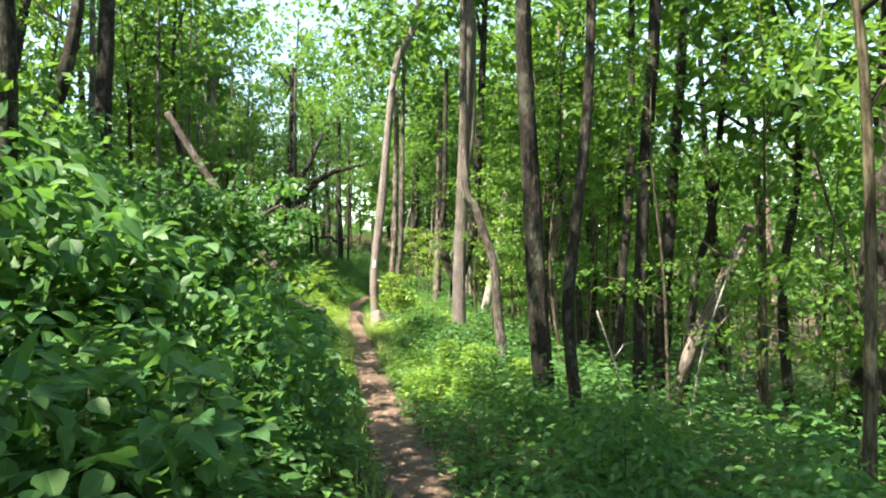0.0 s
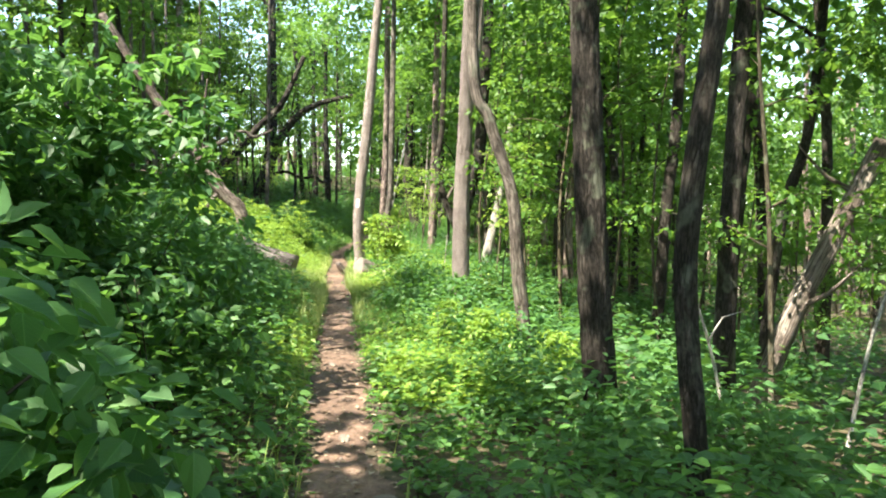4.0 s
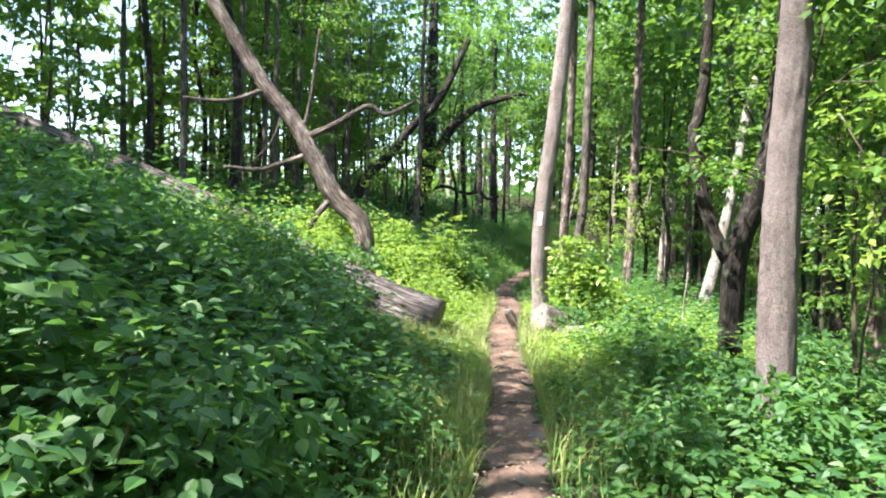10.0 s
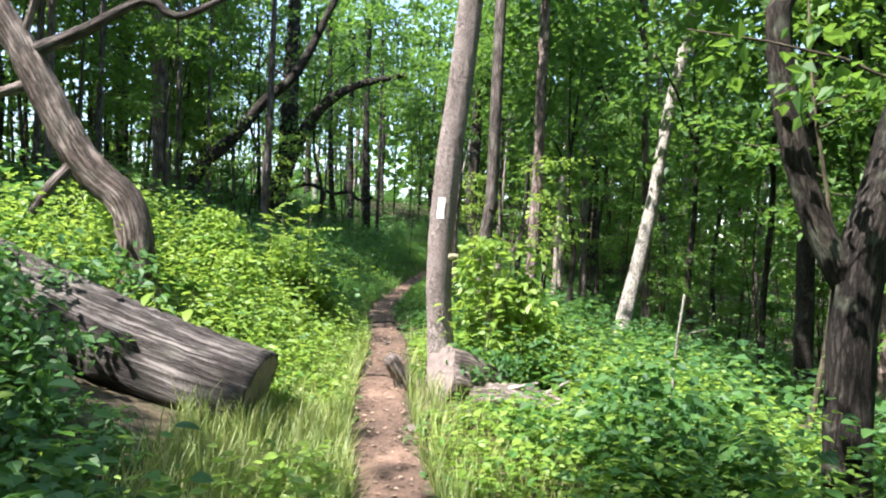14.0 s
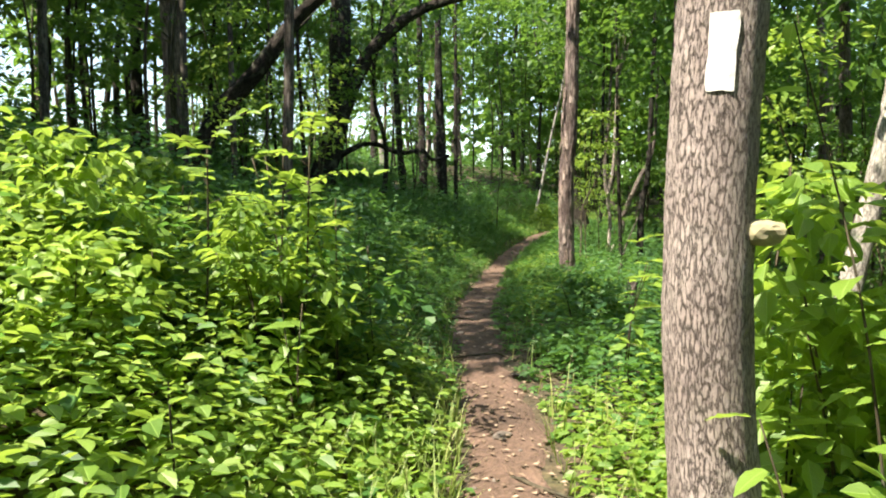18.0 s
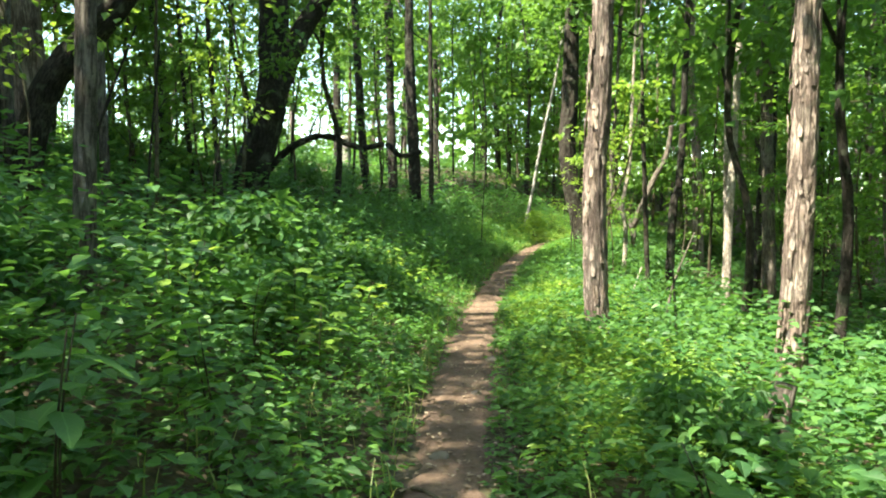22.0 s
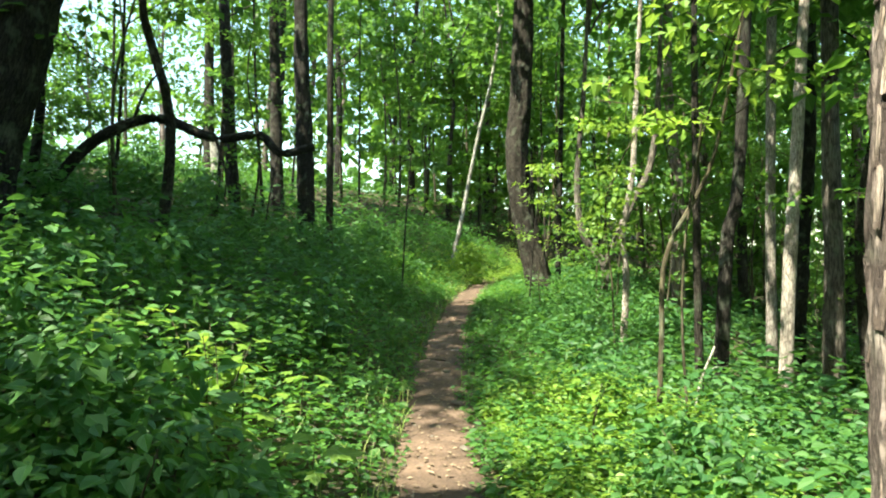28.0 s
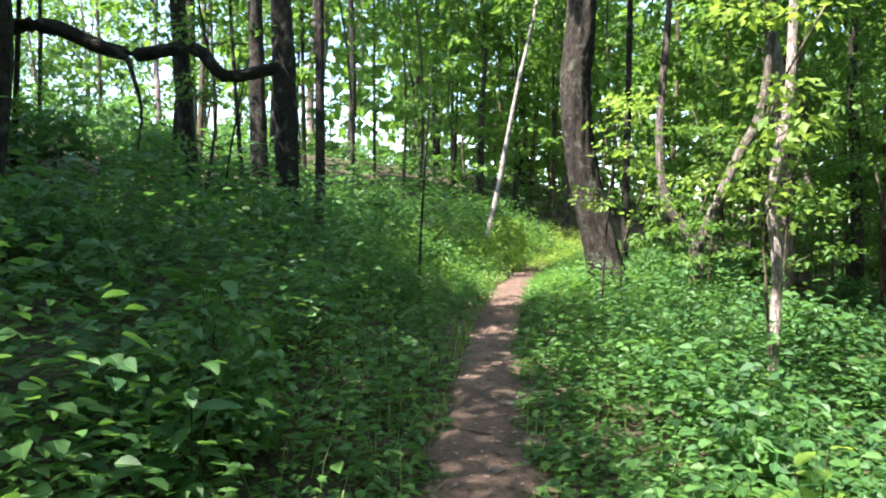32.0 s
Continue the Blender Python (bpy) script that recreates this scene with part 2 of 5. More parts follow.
LEAF_HERB = leaf_material("herb_leaf", (0.036, 0.100, 0.035), (0.062, 0.155, 0.043), (0.108, 0.220, 0.056), (0.185, 0.370, 0.056))
LEAF_SHRUB = leaf_material("shrub_leaf", (0.032, 0.094, 0.041), (0.057, 0.148, 0.052), (0.098, 0.202, 0.062), (0.168, 0.340, 0.062))
LEAF_TREE = leaf_material("tree_leaf", (0.039, 0.100, 0.028), (0.067, 0.155, 0.036), (0.113, 0.215, 0.044), (0.248, 0.410, 0.064), through_light=0.45)
LEAF_HIGH = leaf_material("canopy_leaf", (0.030, 0.078, 0.026), (0.054, 0.125, 0.032), (0.092, 0.180, 0.041), (0.205, 0.360, 0.058), through_light=0.45)
# paler, yellower leaf: sunshine put into the colour for plants in lit spots
LEAF_SUNLIT = leaf_material("sunlit_leaf", (0.082, 0.17, 0.038), (0.167, 0.275, 0.051), (0.238, 0.345, 0.083), (0.432, 0.580, 0.102), gloss=0.45, through_light=0.45)
GRASS = leaf_material("grass_blade", (0.08, 0.14, 0.035), (0.14, 0.22, 0.055), (0.32, 0.33, 0.14), (0.32, 0.42, 0.10), through_light=0.35)


def bark_material(name, dark, mid, light, scale=1.0, stretch=0.16, depth=0.5, lichen=0.25, gap=(0.10, 0.42)):
    """Furrowed bark: ridges that run with the stem, blotches, grey-green lichen."""
    m, nt, p, out = mat(name)
    tc = nt.nodes.new("ShaderNodeAttribute")
    tc.attribute_name = "grain"
    mp = nt.nodes.new("ShaderNodeMapping")
    mp.inputs["Scale"].default_value = (22 * scale, 22 * scale, 22 * scale * stretch)
    nt.links.new(tc.outputs["Vector"], mp.inputs[0])
    warp = node(nt, "TexNoise", Scale=1.3, Detail=6.0, Roughness=0.68)
    nt.links.new(mp.outputs[0], warp.inputs["Vector"])
    vor = node(nt, "TexVoronoi", Scale=0.8)
    vor.feature = "DISTANCE_TO_EDGE"
    nt.links.new(mixc(nt, "ADD", 0.9, mp.outputs[0], warp.outputs["Color"]), vor.inputs["Vector"])
    fissure = math_n(nt, "MULTIPLY", math_n(nt, "ABSOLUTE", math_n(nt, "SUBTRACT", warp.outputs[0], 0.5)), 4.5)
    crack = ramp(nt, math_n(nt, "ADD", math_n(nt, "MULTIPLY", fissure, 0.75), vor.outputs["Distance"]), (gap[0], (0, 0, 0)), (gap[1], (1, 1, 1)))
    fine = node(nt, "TexNoise", Scale=60.0, Detail=5.0, Roughness=0.7)
    nt.links.new(tc.outputs["Vector"], fine.inputs["Vector"])
    blot = node(nt, "TexNoise", Scale=2.3, Detail=5.0, Roughness=0.65)
    nt.links.new(tc.outputs["Vector"], blot.inputs["Vector"])
    col = ramp(nt, blot.outputs[0], (0.3, dark), (0.5, mid), (0.72, light))
    col = mixc(nt, "MULTIPLY", 0.8, col, mixc(nt, "MIX", crack, (0.2, 0.18, 0.17), (1.08, 1.06, 1.04)))
    col = mixc(nt, "MULTIPLY", 1.0, col, ramp(nt, fine.outputs[0], (0.3, (0.72, 0.72, 0.74)), (0.7, (1.2, 1.18, 1.16))))
    info = nt.nodes.new("ShaderNodeObjectInfo")
    col = mixc(nt, "MULTIPLY", 1.0, col, ramp(nt, info.outputs["Random"], (0, (0.8, 0.8, 0.82)), (1, (1.15, 1.12, 1.06))))
    lich = node(nt, "TexNoise", Scale=5.0, Detail=3.0)
    nt.links.new(tc.outputs["Vector"], lich.inputs["Vector"])
    spots = ramp(nt, lich.outputs[0], (0.56, (0, 0, 0)), (0.68, (lichen, lichen, lichen)))
    col = mixc(nt, "MIX", spots, col, (0.30, 0.34, 0.25))
    nt.links.new(col, p.inputs["Base Color"])
    p.inputs["Roughness"].default_value = 0.9
    p.inputs["Specular IOR Level"].default_value = 0.2
    bump = node(nt, "Bump", Strength=depth, Distance=0.02)
    nt.links.new(math_n(nt, "ADD", math_n(nt, "MULTIPLY", crack, 0.8), math_n(nt, "MULTIPLY", warp.outputs[0], 0.5)), bump.inputs["Height"])
    nt.links.new(bump.outputs[0], p.inputs["Normal"])
    return m


BARK_DARK = bark_material("dark_bark", (0.028, 0.024, 0.022), (0.054, 0.046, 0.042), (0.105, 0.092, 0.085), scale=1.6, stretch=0.2, depth=0.9)
BARK_GREY = bark_material("grey_bark", (0.095, 0.08, 0.076), (0.17, 0.146, 0.138), (0.28, 0.248, 0.238), depth=0.8)
BARK_PALE = bark_material("pale_bark", (0.34, 0.285, 0.275), (0.48, 0.415, 0.40), (0.60, 0.54, 0.52), scale=1.5, stretch=0.22, depth=0.8, lichen=0.2)
BARK_FURROW = bark_material("furrowed_pale_bark", (0.27, 0.225, 0.218), (0.40, 0.34, 0.33), (0.52, 0.46, 0.45), scale=3.6, stretch=0.26, depth=1.0, lichen=0.08, gap=(0.06, 0.30))
BARK_SMOOTH = bark_material("smooth_pinkish_bark", (0.17, 0.142, 0.138), (0.27, 0.23, 0.223), (0.37, 0.325, 0.317), scale=4.6, stretch=0.4, depth=0.8, lichen=0.06, gap=(0.04, 0.34))
BARK_HICKORY = bark_material("shaggy_bark", (0.13, 0.095, 0.086), (0.31, 0.24, 0.225), (0.50, 0.42, 0.40), scale=0.8, stretch=0.13, depth=1.0, lichen=0.12)
BARK_WHITE = bark_material("white_bark", (0.26, 0.25, 0.24), (0.42, 0.40, 0.38), (0.56, 0.54, 0.51), scale=0.8, stretch=0.4, depth=0.4, lichen=0.3)
DEAD_WOOD = bark_material("dead_wood", (0.12, 0.095, 0.085), (0.24, 0.20, 0.185), (0.40, 0.355, 0.335), scale=1.2, stretch=0.07, depth=0.8, lichen=0.12)
LOG_WOOD = bark_material("dark_weathered_wood", (0.07, 0.06, 0.06), (0.15, 0.135, 0.134), (0.27, 0.25, 0.247), scale=1.3, stretch=0.05, depth=0.9, lichen=0.1)
SNAG_WOOD = bark_material("patchy_dead_wood", (0.075, 0.058, 0.052), (0.17, 0.14, 0.13), (0.38, 0.335, 0.315), scale=1.3, stretch=0.10, depth=0.9, lichen=0.1)
TWIG = bark_material("twig_bark", (0.06, 0.05, 0.035), (0.10, 0.085, 0.06), (0.16, 0.14, 0.10), depth=0.3)


def ground_material():
    m, nt, p, out = mat("forest_floor")
    geo = nt.nodes.new("ShaderNodeNewGeometry")
    a = node(nt, "TexNoise", Scale=1.1, Detail=6.0, Roughness=0.65)
    b = node(nt, "TexNoise", Scale=14.0, Detail=6.0, Roughness=0.7)
    v = node(nt, "TexVoronoi", Scale=17.0)
    for n in (a, b, v):
        nt.links.new(geo.outputs["Position"], n.inputs["Vector"])
    col = ramp(nt, a.outputs[0], (0.3, (0.035, 0.030, 0.018)), (0.55, (0.075, 0.058, 0.035)), (0.75, (0.06, 0.075, 0.025)))
    litter = ramp(nt, b.outputs[0], (0.35, (0.5, 0.5, 0.5)), (0.65, (1.5, 1.4, 1.3)))
    col = mixc(nt, "MULTIPLY", 1.0, col, litter)
    nt.links.new(col, p.inputs["Base Color"])
    p.inputs["Roughness"].default_value = 0.95
    bump = node(nt, "Bump", Strength=0.7, Distance=0.03)
    nt.links.new(math_n(nt, "ADD", b.outputs[0], v.outputs[0]), bump.inputs["Height"])
    nt.links.new(bump.outputs[0], p.inputs["Normal"])
    return m


def dirt_material():
    m, nt, p, out = mat("trail_dirt")
    geo = nt.nodes.new("ShaderNodeNewGeometry")
    a = node(nt, "TexNoise", Scale=1.6, Detail=5.0, Roughness=0.6)
    b = node(nt, "TexNoise", Scale=22.0, Detail=6.0, Roughness=0.75)
    v = node(nt, "TexVoronoi", Scale=34.0)
    for n in (a, b, v):
        nt.links.new(geo.outputs["Position"], n.inputs["Vector"])
    col = ramp(nt, a.outputs[0], (0.3, (0.068, 0.042, 0.031)), (0.55, (0.132, 0.082, 0.062)), (0.75, (0.26, 0.168, 0.13)))
    col = mixc(nt, "MULTIPLY", 1.0, col, ramp(nt, b.outputs[0], (0.3, (0.55, 0.53, 0.5)), (0.68, (1.25, 1.22, 1.2))))
    nt.links.new(col, p.inputs["Base Color"])
    p.inputs["Roughness"].default_value = 0.95
    bump = node(nt, "Bump", Strength=0.8, Distance=0.015)
    nt.links.new(math_n(nt, "ADD", b.outputs[0], math_n(nt, "MULTIPLY", v.outputs[0], 0.6)), bump.inputs["Height"])
    nt.links.new(bump.outputs[0], p.inputs["Normal"])
    return m


def plain(name, color, rough=0.8, var=0.25, scale=9.0, bump_s=0.3):
    m, nt, p, out = mat(name)
    tc = nt.nodes.new("ShaderNodeTexCoord")
    n = node(nt, "TexNoise", Scale=scale, Detail=6.0, Roughness=0.65)
    nt.links.new(tc.outputs["Object"], n.inputs["Vector"])
    lo, hi = tuple(c * (1 - var) for c in color), tuple(min(1, c * (1 + var)) for c in color)
    nt.links.new(ramp(nt, n.outputs[0], (0.3, lo), (0.7, hi)), p.inputs["Base Color"])
    p.inputs["Roughness"].default_value = rough
    bump = node(nt, "Bump", Strength=bump_s, Distance=0.01)
    nt.links.new(n.outputs[0], bump.inputs["Height"])
    nt.links.new(bump.outputs[0], p.inputs["Normal"])
    return m


FLOOR, DIRT = ground_material(), dirt_material()
PAINT = plain("blaze_paint", (0.70, 0.685, 0.67), 0.7, 0.16, 30, 0.6)
SAWN = plain("sawn_wood", (0.19, 0.152, 0.143), 0.85, 0.35, 14)
STONE = plain("stone", (0.13, 0.105, 0.09), 0.85, 0.35, 6)


def litter_material():
    m, nt, p, out = mat("fallen_leaves")
    geo = nt.nodes.new("ShaderNodeNewGeometry")
    nt.links.new(ramp(nt, geo.outputs["Random Per Island"], (0.0, (0.07, 0.045, 0.03)), (0.5, (0.17, 0.11, 0.075)), (1.0, (0.34, 0.26, 0.19))), p.inputs["Base Color"])
    p.inputs["Roughness"].default_value = 0.8
    return m


LITTER = litter_material()

# ---- the ground: one sheet out to the horizon, and the trail on it ----
def outward(lo, hi, step, reach):
    mid = np.arange(lo, hi + step / 2, step)
    far = []
    s, v = step, 0.0
    while v < reach:
        s *= 1.35
        v += s
        far.append(v)
    far = np.array(far)
    return np.concatenate([lo - far[::-1], mid, hi + far])


gx, gy = outward(-15, 11, 0.22, 700), outward(-6, 64, 0.22, 700)
GX, GY = np.meshgrid(gx, gy, indexing="ij")
GZ = height(GX, GY)
i, j = np.meshgrid(np.arange(len(gx) - 1), np.arange(len(gy) - 1), indexing="ij")
w = len(gy)
quads = np.stack([i * w + j, (i + 1) * w + j, (i + 1) * w + j + 1, i * w + j + 1], -1).reshape(-1, 4)
ground = put("ground", mesh_np("ground", np.stack([GX, GY, GZ], -1), quads, smooth=True), FLOOR)
tagged(ground, "brown woodland soil with leaf litter on a slope", "ground", kind="structure")

ty = np.arange(-8, 66, 0.08)
ta = np.linspace(-1, 1, 13)
TA, TY = np.meshgrid(ta, ty, indexing="ij")
half = 0.27 + 0.07 * np.clip((TY - 30) / 6, 0, 1) + 0.04 * np.sin(TY * 1.9) + 0.04 * np.sin(TY * 4.7 + TA) + 0.02 * np.sin(TY * 13 + 3 * TA)
TX = path_x(TY) + TA * half
TZ = height(TX, TY) + 0.022 - 0.05 * np.abs(TA) ** 6 + 0.008 * np.sin(TY * 7 + 5 * TX) * np.sin(TX * 23) + 0.005 * np.random.default_rng(2).normal(size=TX.shape)
i, j = np.meshgrid(np.arange(len(ta) - 1), np.arange(len(ty) - 1), indexing="ij")
w = len(ty)
quads = np.stack([i * w + j, (i + 1) * w + j, (i + 1) * w + j + 1, i * w + j + 1], -1).reshape(-1, 4)
trail = put("path", mesh_np("path", np.stack([TX, TY, TZ], -1), quads, smooth=True), DIRT)
tagged(trail, "narrow trodden footpath of reddish-brown dirt", "footpath", kind="structure")

# ---- trees ----
UP = np.array([0, 0, 1.0])


def spray_leaves(name, centres, radii, per, size, rng, flat=0.35, width=0.68, fine=False):
    """Leaves gathered in loose, flattish sprays round given centres."""
    n = len(centres) * per
    c = np.repeat(centres, per, axis=0)
    rad = np.repeat(np.broadcast_to(radii, len(centres)), per)[:, None]
    off = unit(n, rng) * rng.uniform(0.15, 1, (n, 1)) ** 0.6 * rad
    off[:, 2] *= flat
    along = off * (1, 1, 0.3) / rad + 0.5 * unit(n, rng) - (0, 0, 0.25)
    up = UP + 0.55 * unit(n, rng)
    return leaves(name, c + off, along, up, size * rng.uniform(0.6, 1.25, n), width, fine)


def crown_points(n, rng, radius, tall, base, hollow=0.35):
    """Centres of sprays in an uneven crown."""
    u = unit(n, rng) * (hollow + (1 - hollow) * rng.uniform(0, 1, (n, 1)) ** 0.5)
    lob = 1 + 0.35 * np.sin(3 * np.arctan2(u[:, 1], u[:, 0]) + rng.uniform(0, 6)) * np.sin(4 * u[:, 2] + rng.uniform(0, 6))
    return u * lob[:, None] * (radius, radius, tall / 2) + (0, 0, base + tall / 2)


def tall_tree(seed, label, bark, tall=13.0, base=6.5, r=0.16, radius=3.0, sprays=80, per=12, size=0.38):
    """A forest tree, seen mostly as a stem, with its crown high up."""
    rng = np.random.default_rng(seed)
    t = thing("tree", label, "tree")
    bend = rng.uniform(-0.35, 0.35, (3, 2))
    line = [(0, 0, -0.4), (bend[0, 0] * 0.5, bend[0, 1] * 0.5, base * 0.5), (bend[1, 0], bend[1, 1], base), (bend[2, 0], bend[2, 1], tall - 1.5)]
    put("trunk", wood("trunk", line, r, r * 0.3, 0.5, 10, 0.03, 0.35, seed), bark, t)
    pts = crown_points(sprays, rng, radius, tall - base + 1, base - 0.5)
    for k in range(3):
        end = pts[rng.integers(len(pts))]
        z = min(end[2] - 0.8, rng.uniform(base - 0.5, base + 2.5))
        z = max(z, base - 1)
        start = np.array([bend[1, 0], bend[1, 1], z])
        put("limb", wood("limb", [start, (start + end) / 2 + (0, 0, 0.25), end], r * 0.4, 0.02, 0.5, 6, 0, 0, seed + k), bark, t)
    put("crown", spray_leaves("crown", pts, 0.75, per, size, rng, 0.5), LEAF_HIGH, t)
    return t


def young_tree(seed, label, tall=6.0, base=1.2, r=0.035, radius=1.5, sprays=60, per=22, size=0.115, leaf=None, bark=None, arms=4, name="young_tree"):
    """A slender understorey tree with leaves in flat layers."""
    rng = np.random.default_rng(seed)
    t = thing(name, label, "tree")
    b = rng.uniform(-0.3, 0.3, (3, 2))
    line = np.array([(0, 0, -0.25), (b[0, 0], b[0, 1], tall * 0.35), (b[1, 0], b[1, 1], tall * 0.7), (b[2, 0] * 1.5, b[2, 1] * 1.5, tall)])
    put("trunk", wood("trunk", line, r, 0.008, 0.4, 7, 0, 0.2, seed), bark or TWIG, t)
    s = spline(line, 0.1)
    centres = []
    for k in range(7):
        h = base + (tall - base) * (k + rng.uniform(0, 0.8)) / 7.2  # layers of leaves, from low to high
        start = s[np.argmin(abs(s[:, 2] - h))]
        a = rng.uniform(0, 6.28)
        reach = radius * rng.uniform(0.6, 1.15) * (1 - 0.55 * (h - base) / (tall - base))
        end = start + np.array([math.cos(a) * reach, math.sin(a) * reach, rng.uniform(0.1, 0.55)])
        if k < arms:
            put("branch", wood("branch", [start, (start + end) / 2 + (0, 0, 0.12), end], r * 0.4, 0.004, 0.4, 5, 0, 0, seed + k), bark or TWIG, t)
        m = max(3, int(sprays / 7))
        f = rng.uniform(0.3, 1.1, m)[:, None]
        sway = rng.normal(0, 0.26, (m, 3)) * (1, 1, 0.45) * radius
        centres.append(start + (end - start) * f + sway * f)
    put("crown", spray_leaves("crown", np.vstack(centres), 0.34, per, size, rng, 0.3), leaf or LEAF_TREE, t)
    return t


def bush(seed, label, n=44, per=26, size=0.10, leaf=None, spread=0.62, tall=0.92, fine=False, name="bush"):
    """A leafy shrub about one metre high, on several thin stems."""
    rng = np.random.default_rng(seed)
    t = thing(name, label, "bush")
    u = unit(n, rng)
    u[:, 2] = np.abs(u[:, 2])
    pts = u * (0.45 + 0.6 * rng.uniform(0, 1, (n, 1)) ** 0.5) * (spread, spread, tall)
    pts[:, 2] = np.maximum(pts[:, 2], 0.12)
    for k in range(3):
        end = pts[rng.integers(n)]
        put("stem", wood("stem", [(rng.uniform(-0.1, 0.1), rng.uniform(-0.1, 0.1), -0.15), end * (0.4, 0.4, 0.6), end], 0.012, 0.004, 0.3, 5, 0, 0, seed + k), TWIG, t)
    put("foliage", spray_leaves("foliage", pts, 0.24, per, size, rng, 0.6, 0.74, fine), leaf or LEAF_SHRUB, t)
    return t


def limbs_on(t, spec, bark, seed):
    for k, (pts, r0, r1) in enumerate(spec):
        put("limb", wood("limb", pts, r0, r1, 0.2, 9, 0.03, 0, seed + k), bark, t)


def stem_tree(label, bark, line, r0, r1=None, sides=20, rough=0.035, flare=0.4, limbs=(), crown=None, category="tree", name="tree", step=0.14, seed=0):
    """A tree known by its stem: a line of places from foot to top; the crown hangs about its upper end."""
    line = np.array(line, float)
    foot = line[0].copy()
    foot[2] = float(height(foot[0], foot[1]))
    t = thing(name, label, category, foot)
    rel = line - foot
    rel[0, 2] = min(rel[0, 2], -0.15)
    put("trunk", wood("trunk", rel, r0, r1 or r0 * 0.45, step, sides, rough, flare, seed), bark, t)
    limbs_on(t, [([np.array(p) - foot for p in pts], a, b) for pts, a, b in limbs], bark, seed + 50)
    if not crown and not limbs and category == "tree":
        for f, turn, reach in ((0.5, 0.6, 0.8), (0.68, 2.9, 1.0), (0.85, 4.6, 0.7)):
            c = spline(rel, 0.1)
            p = c[int(f * (len(c) - 1))]
            way = np.array([math.cos(turn + seed), math.sin(turn + seed), 0.55]) * reach
            put("limb", wood("limb", [p, p + way * 0.5, p + way + (0, 0, 0.2)], r0 * 0.28, 0.008, 0.2, 7, 0.03, 0, seed + int(9 * f)), bark, t)
    if crown:
        radius, tall, sprays, base = crown
        rng = np.random.default_rng(seed + 5)
        pts = crown_points(sprays, rng, radius, tall, 0) + (rel[-1, 0], rel[-1, 1], base - foot[2])
        for k in range(3):
            end = pts[rng.integers(len(pts))]
            put("limb", wood("limb", [rel[-1] - (0, 0, 1.5), (rel[-1] + end) / 2, end], r0 * 0.3, 0.02, 0.4, 6, 0, 0, seed + k + 90), bark, t)
        put("crown", spray_leaves("crown", pts, 0.8, 12, 0.36, rng, 0.5), LEAF_HIGH, t)
    return t


CROWN = (2.6, 6.0, 80, 8.5)

blazed = stem_tree("slender pale-barked tree with a white trail blaze", BARK_FURROW,
                   [(-2.22, 24.8, -0.7), (-2.30, 24.8, 0.67), (-2.23, 24.8, 1.98), (-2.09, 24.8, 3.21), (-1.63, 24.8, 7.9), (-1.15, 24.8, 9.0), (-0.85, 24.8, 10.2), (-0.77, 24.8, 12)],
                   0.155, 0.09, 36, 0.02, 0.35, crown=CROWN, step=0.09, seed=1)
stem_tree("pinkish-grey tree with a spotted stem beside the trail", BARK_SMOOTH,
          [(0.42, 18.2, -1.0), (0.40, 18.2, 1.15), (0.46, 18.2, 2.85), (0.52, 18.2, 4.6), (0.66, 18.2, 8.0), (0.64, 18.2, 12)], 0.17, 0.09, 36, 0.035, 0.3, crown=CROWN, step=0.1, seed=2,
          limbs=[([(0.49, 18.2, 3.5), (0.70, 18.25, 4.7), (0.78, 18.3, 7.5)], 0.09, 0.06)])
stem_tree("thin tree with a crooked, bending stem", BARK_GREY,
          [(1.2, 13.8, -0.95), (1.02, 13.8, 0.57), (0.94, 13.8, 1.52), (0.63, 13.8, 2.51), (0.40, 13.8, 3.45), (0.38, 13.8, 8.5)], 0.095, 0.05, 20, 0.03, 0.2, crown=(1.6, 4, 40, 7), seed=3)
stem_tree("dark straight tree beside the trail", BARK_DARK,
          [(1.53, 10.6, -1.2), (1.36, 10.6, 0.93), (1.23, 10.6, 3.28), (1.15, 10.6, 5.33), (1.1, 10.6, 12)], 0.145, 0.08, 36, 0.05, 0.3, crown=CROWN, step=0.1, seed=4)
stem_tree("thin tree with a gently curving stem", BARK_DARK,
          [(1.55, 8.1, -0.9), (1.38, 8.1, 0.69), (1.39, 8.1, 1.45), (1.56, 8.1, 2.91), (1.64, 8.1, 4.51), (1.7, 8.1, 8)], 0.07, 0.04, 18, 0.03, 0.2, crown=(1.5, 4, 40, 6.5), seed=5)
stem_tree("dark slender tree on the lower slope", BARK_DARK,
          [(3.35, 12.4, -2.1), (3.29, 12.4, -0.21), (3.38, 12.4, 3.1), (3.58, 12.4, 5.97), (3.6, 12.4, 12)], 0.125, 0.07, 20, 0.045, 0.3, crown=CROWN, seed=6)
stem_tree("thick dark tree on the lower slope", BARK_DARK,
          [(6.5, 11.6, -2.3), (6.8, 11.6, 1.35), (7.12, 11.6, 4.97), (7.3, 11.6, 13)], 0.28, 0.14, 28, 0.05, 0.3, crown=(3.2, 6, 90, 9), seed=7)
stem_tree("dark tree on the lower slope", BARK_DARK, [(4.57, 16, -2.1), (4.84, 16, 1.72), (5.26, 16, 7.25), (5.3, 16, 12)], 0.15, 0.08, 16, 0.04, 0.3, crown=CROWN, seed=8)
stem_tree("dark tree on the lower slope", BARK_DARK, [(4.45, 19, -1.8), (4.58, 19, 1.03), (4.81, 19, 3.93), (4.9, 19, 11)], 0.13, 0.07, 16, 0.04, 0.3, crown=CROWN, seed=9)
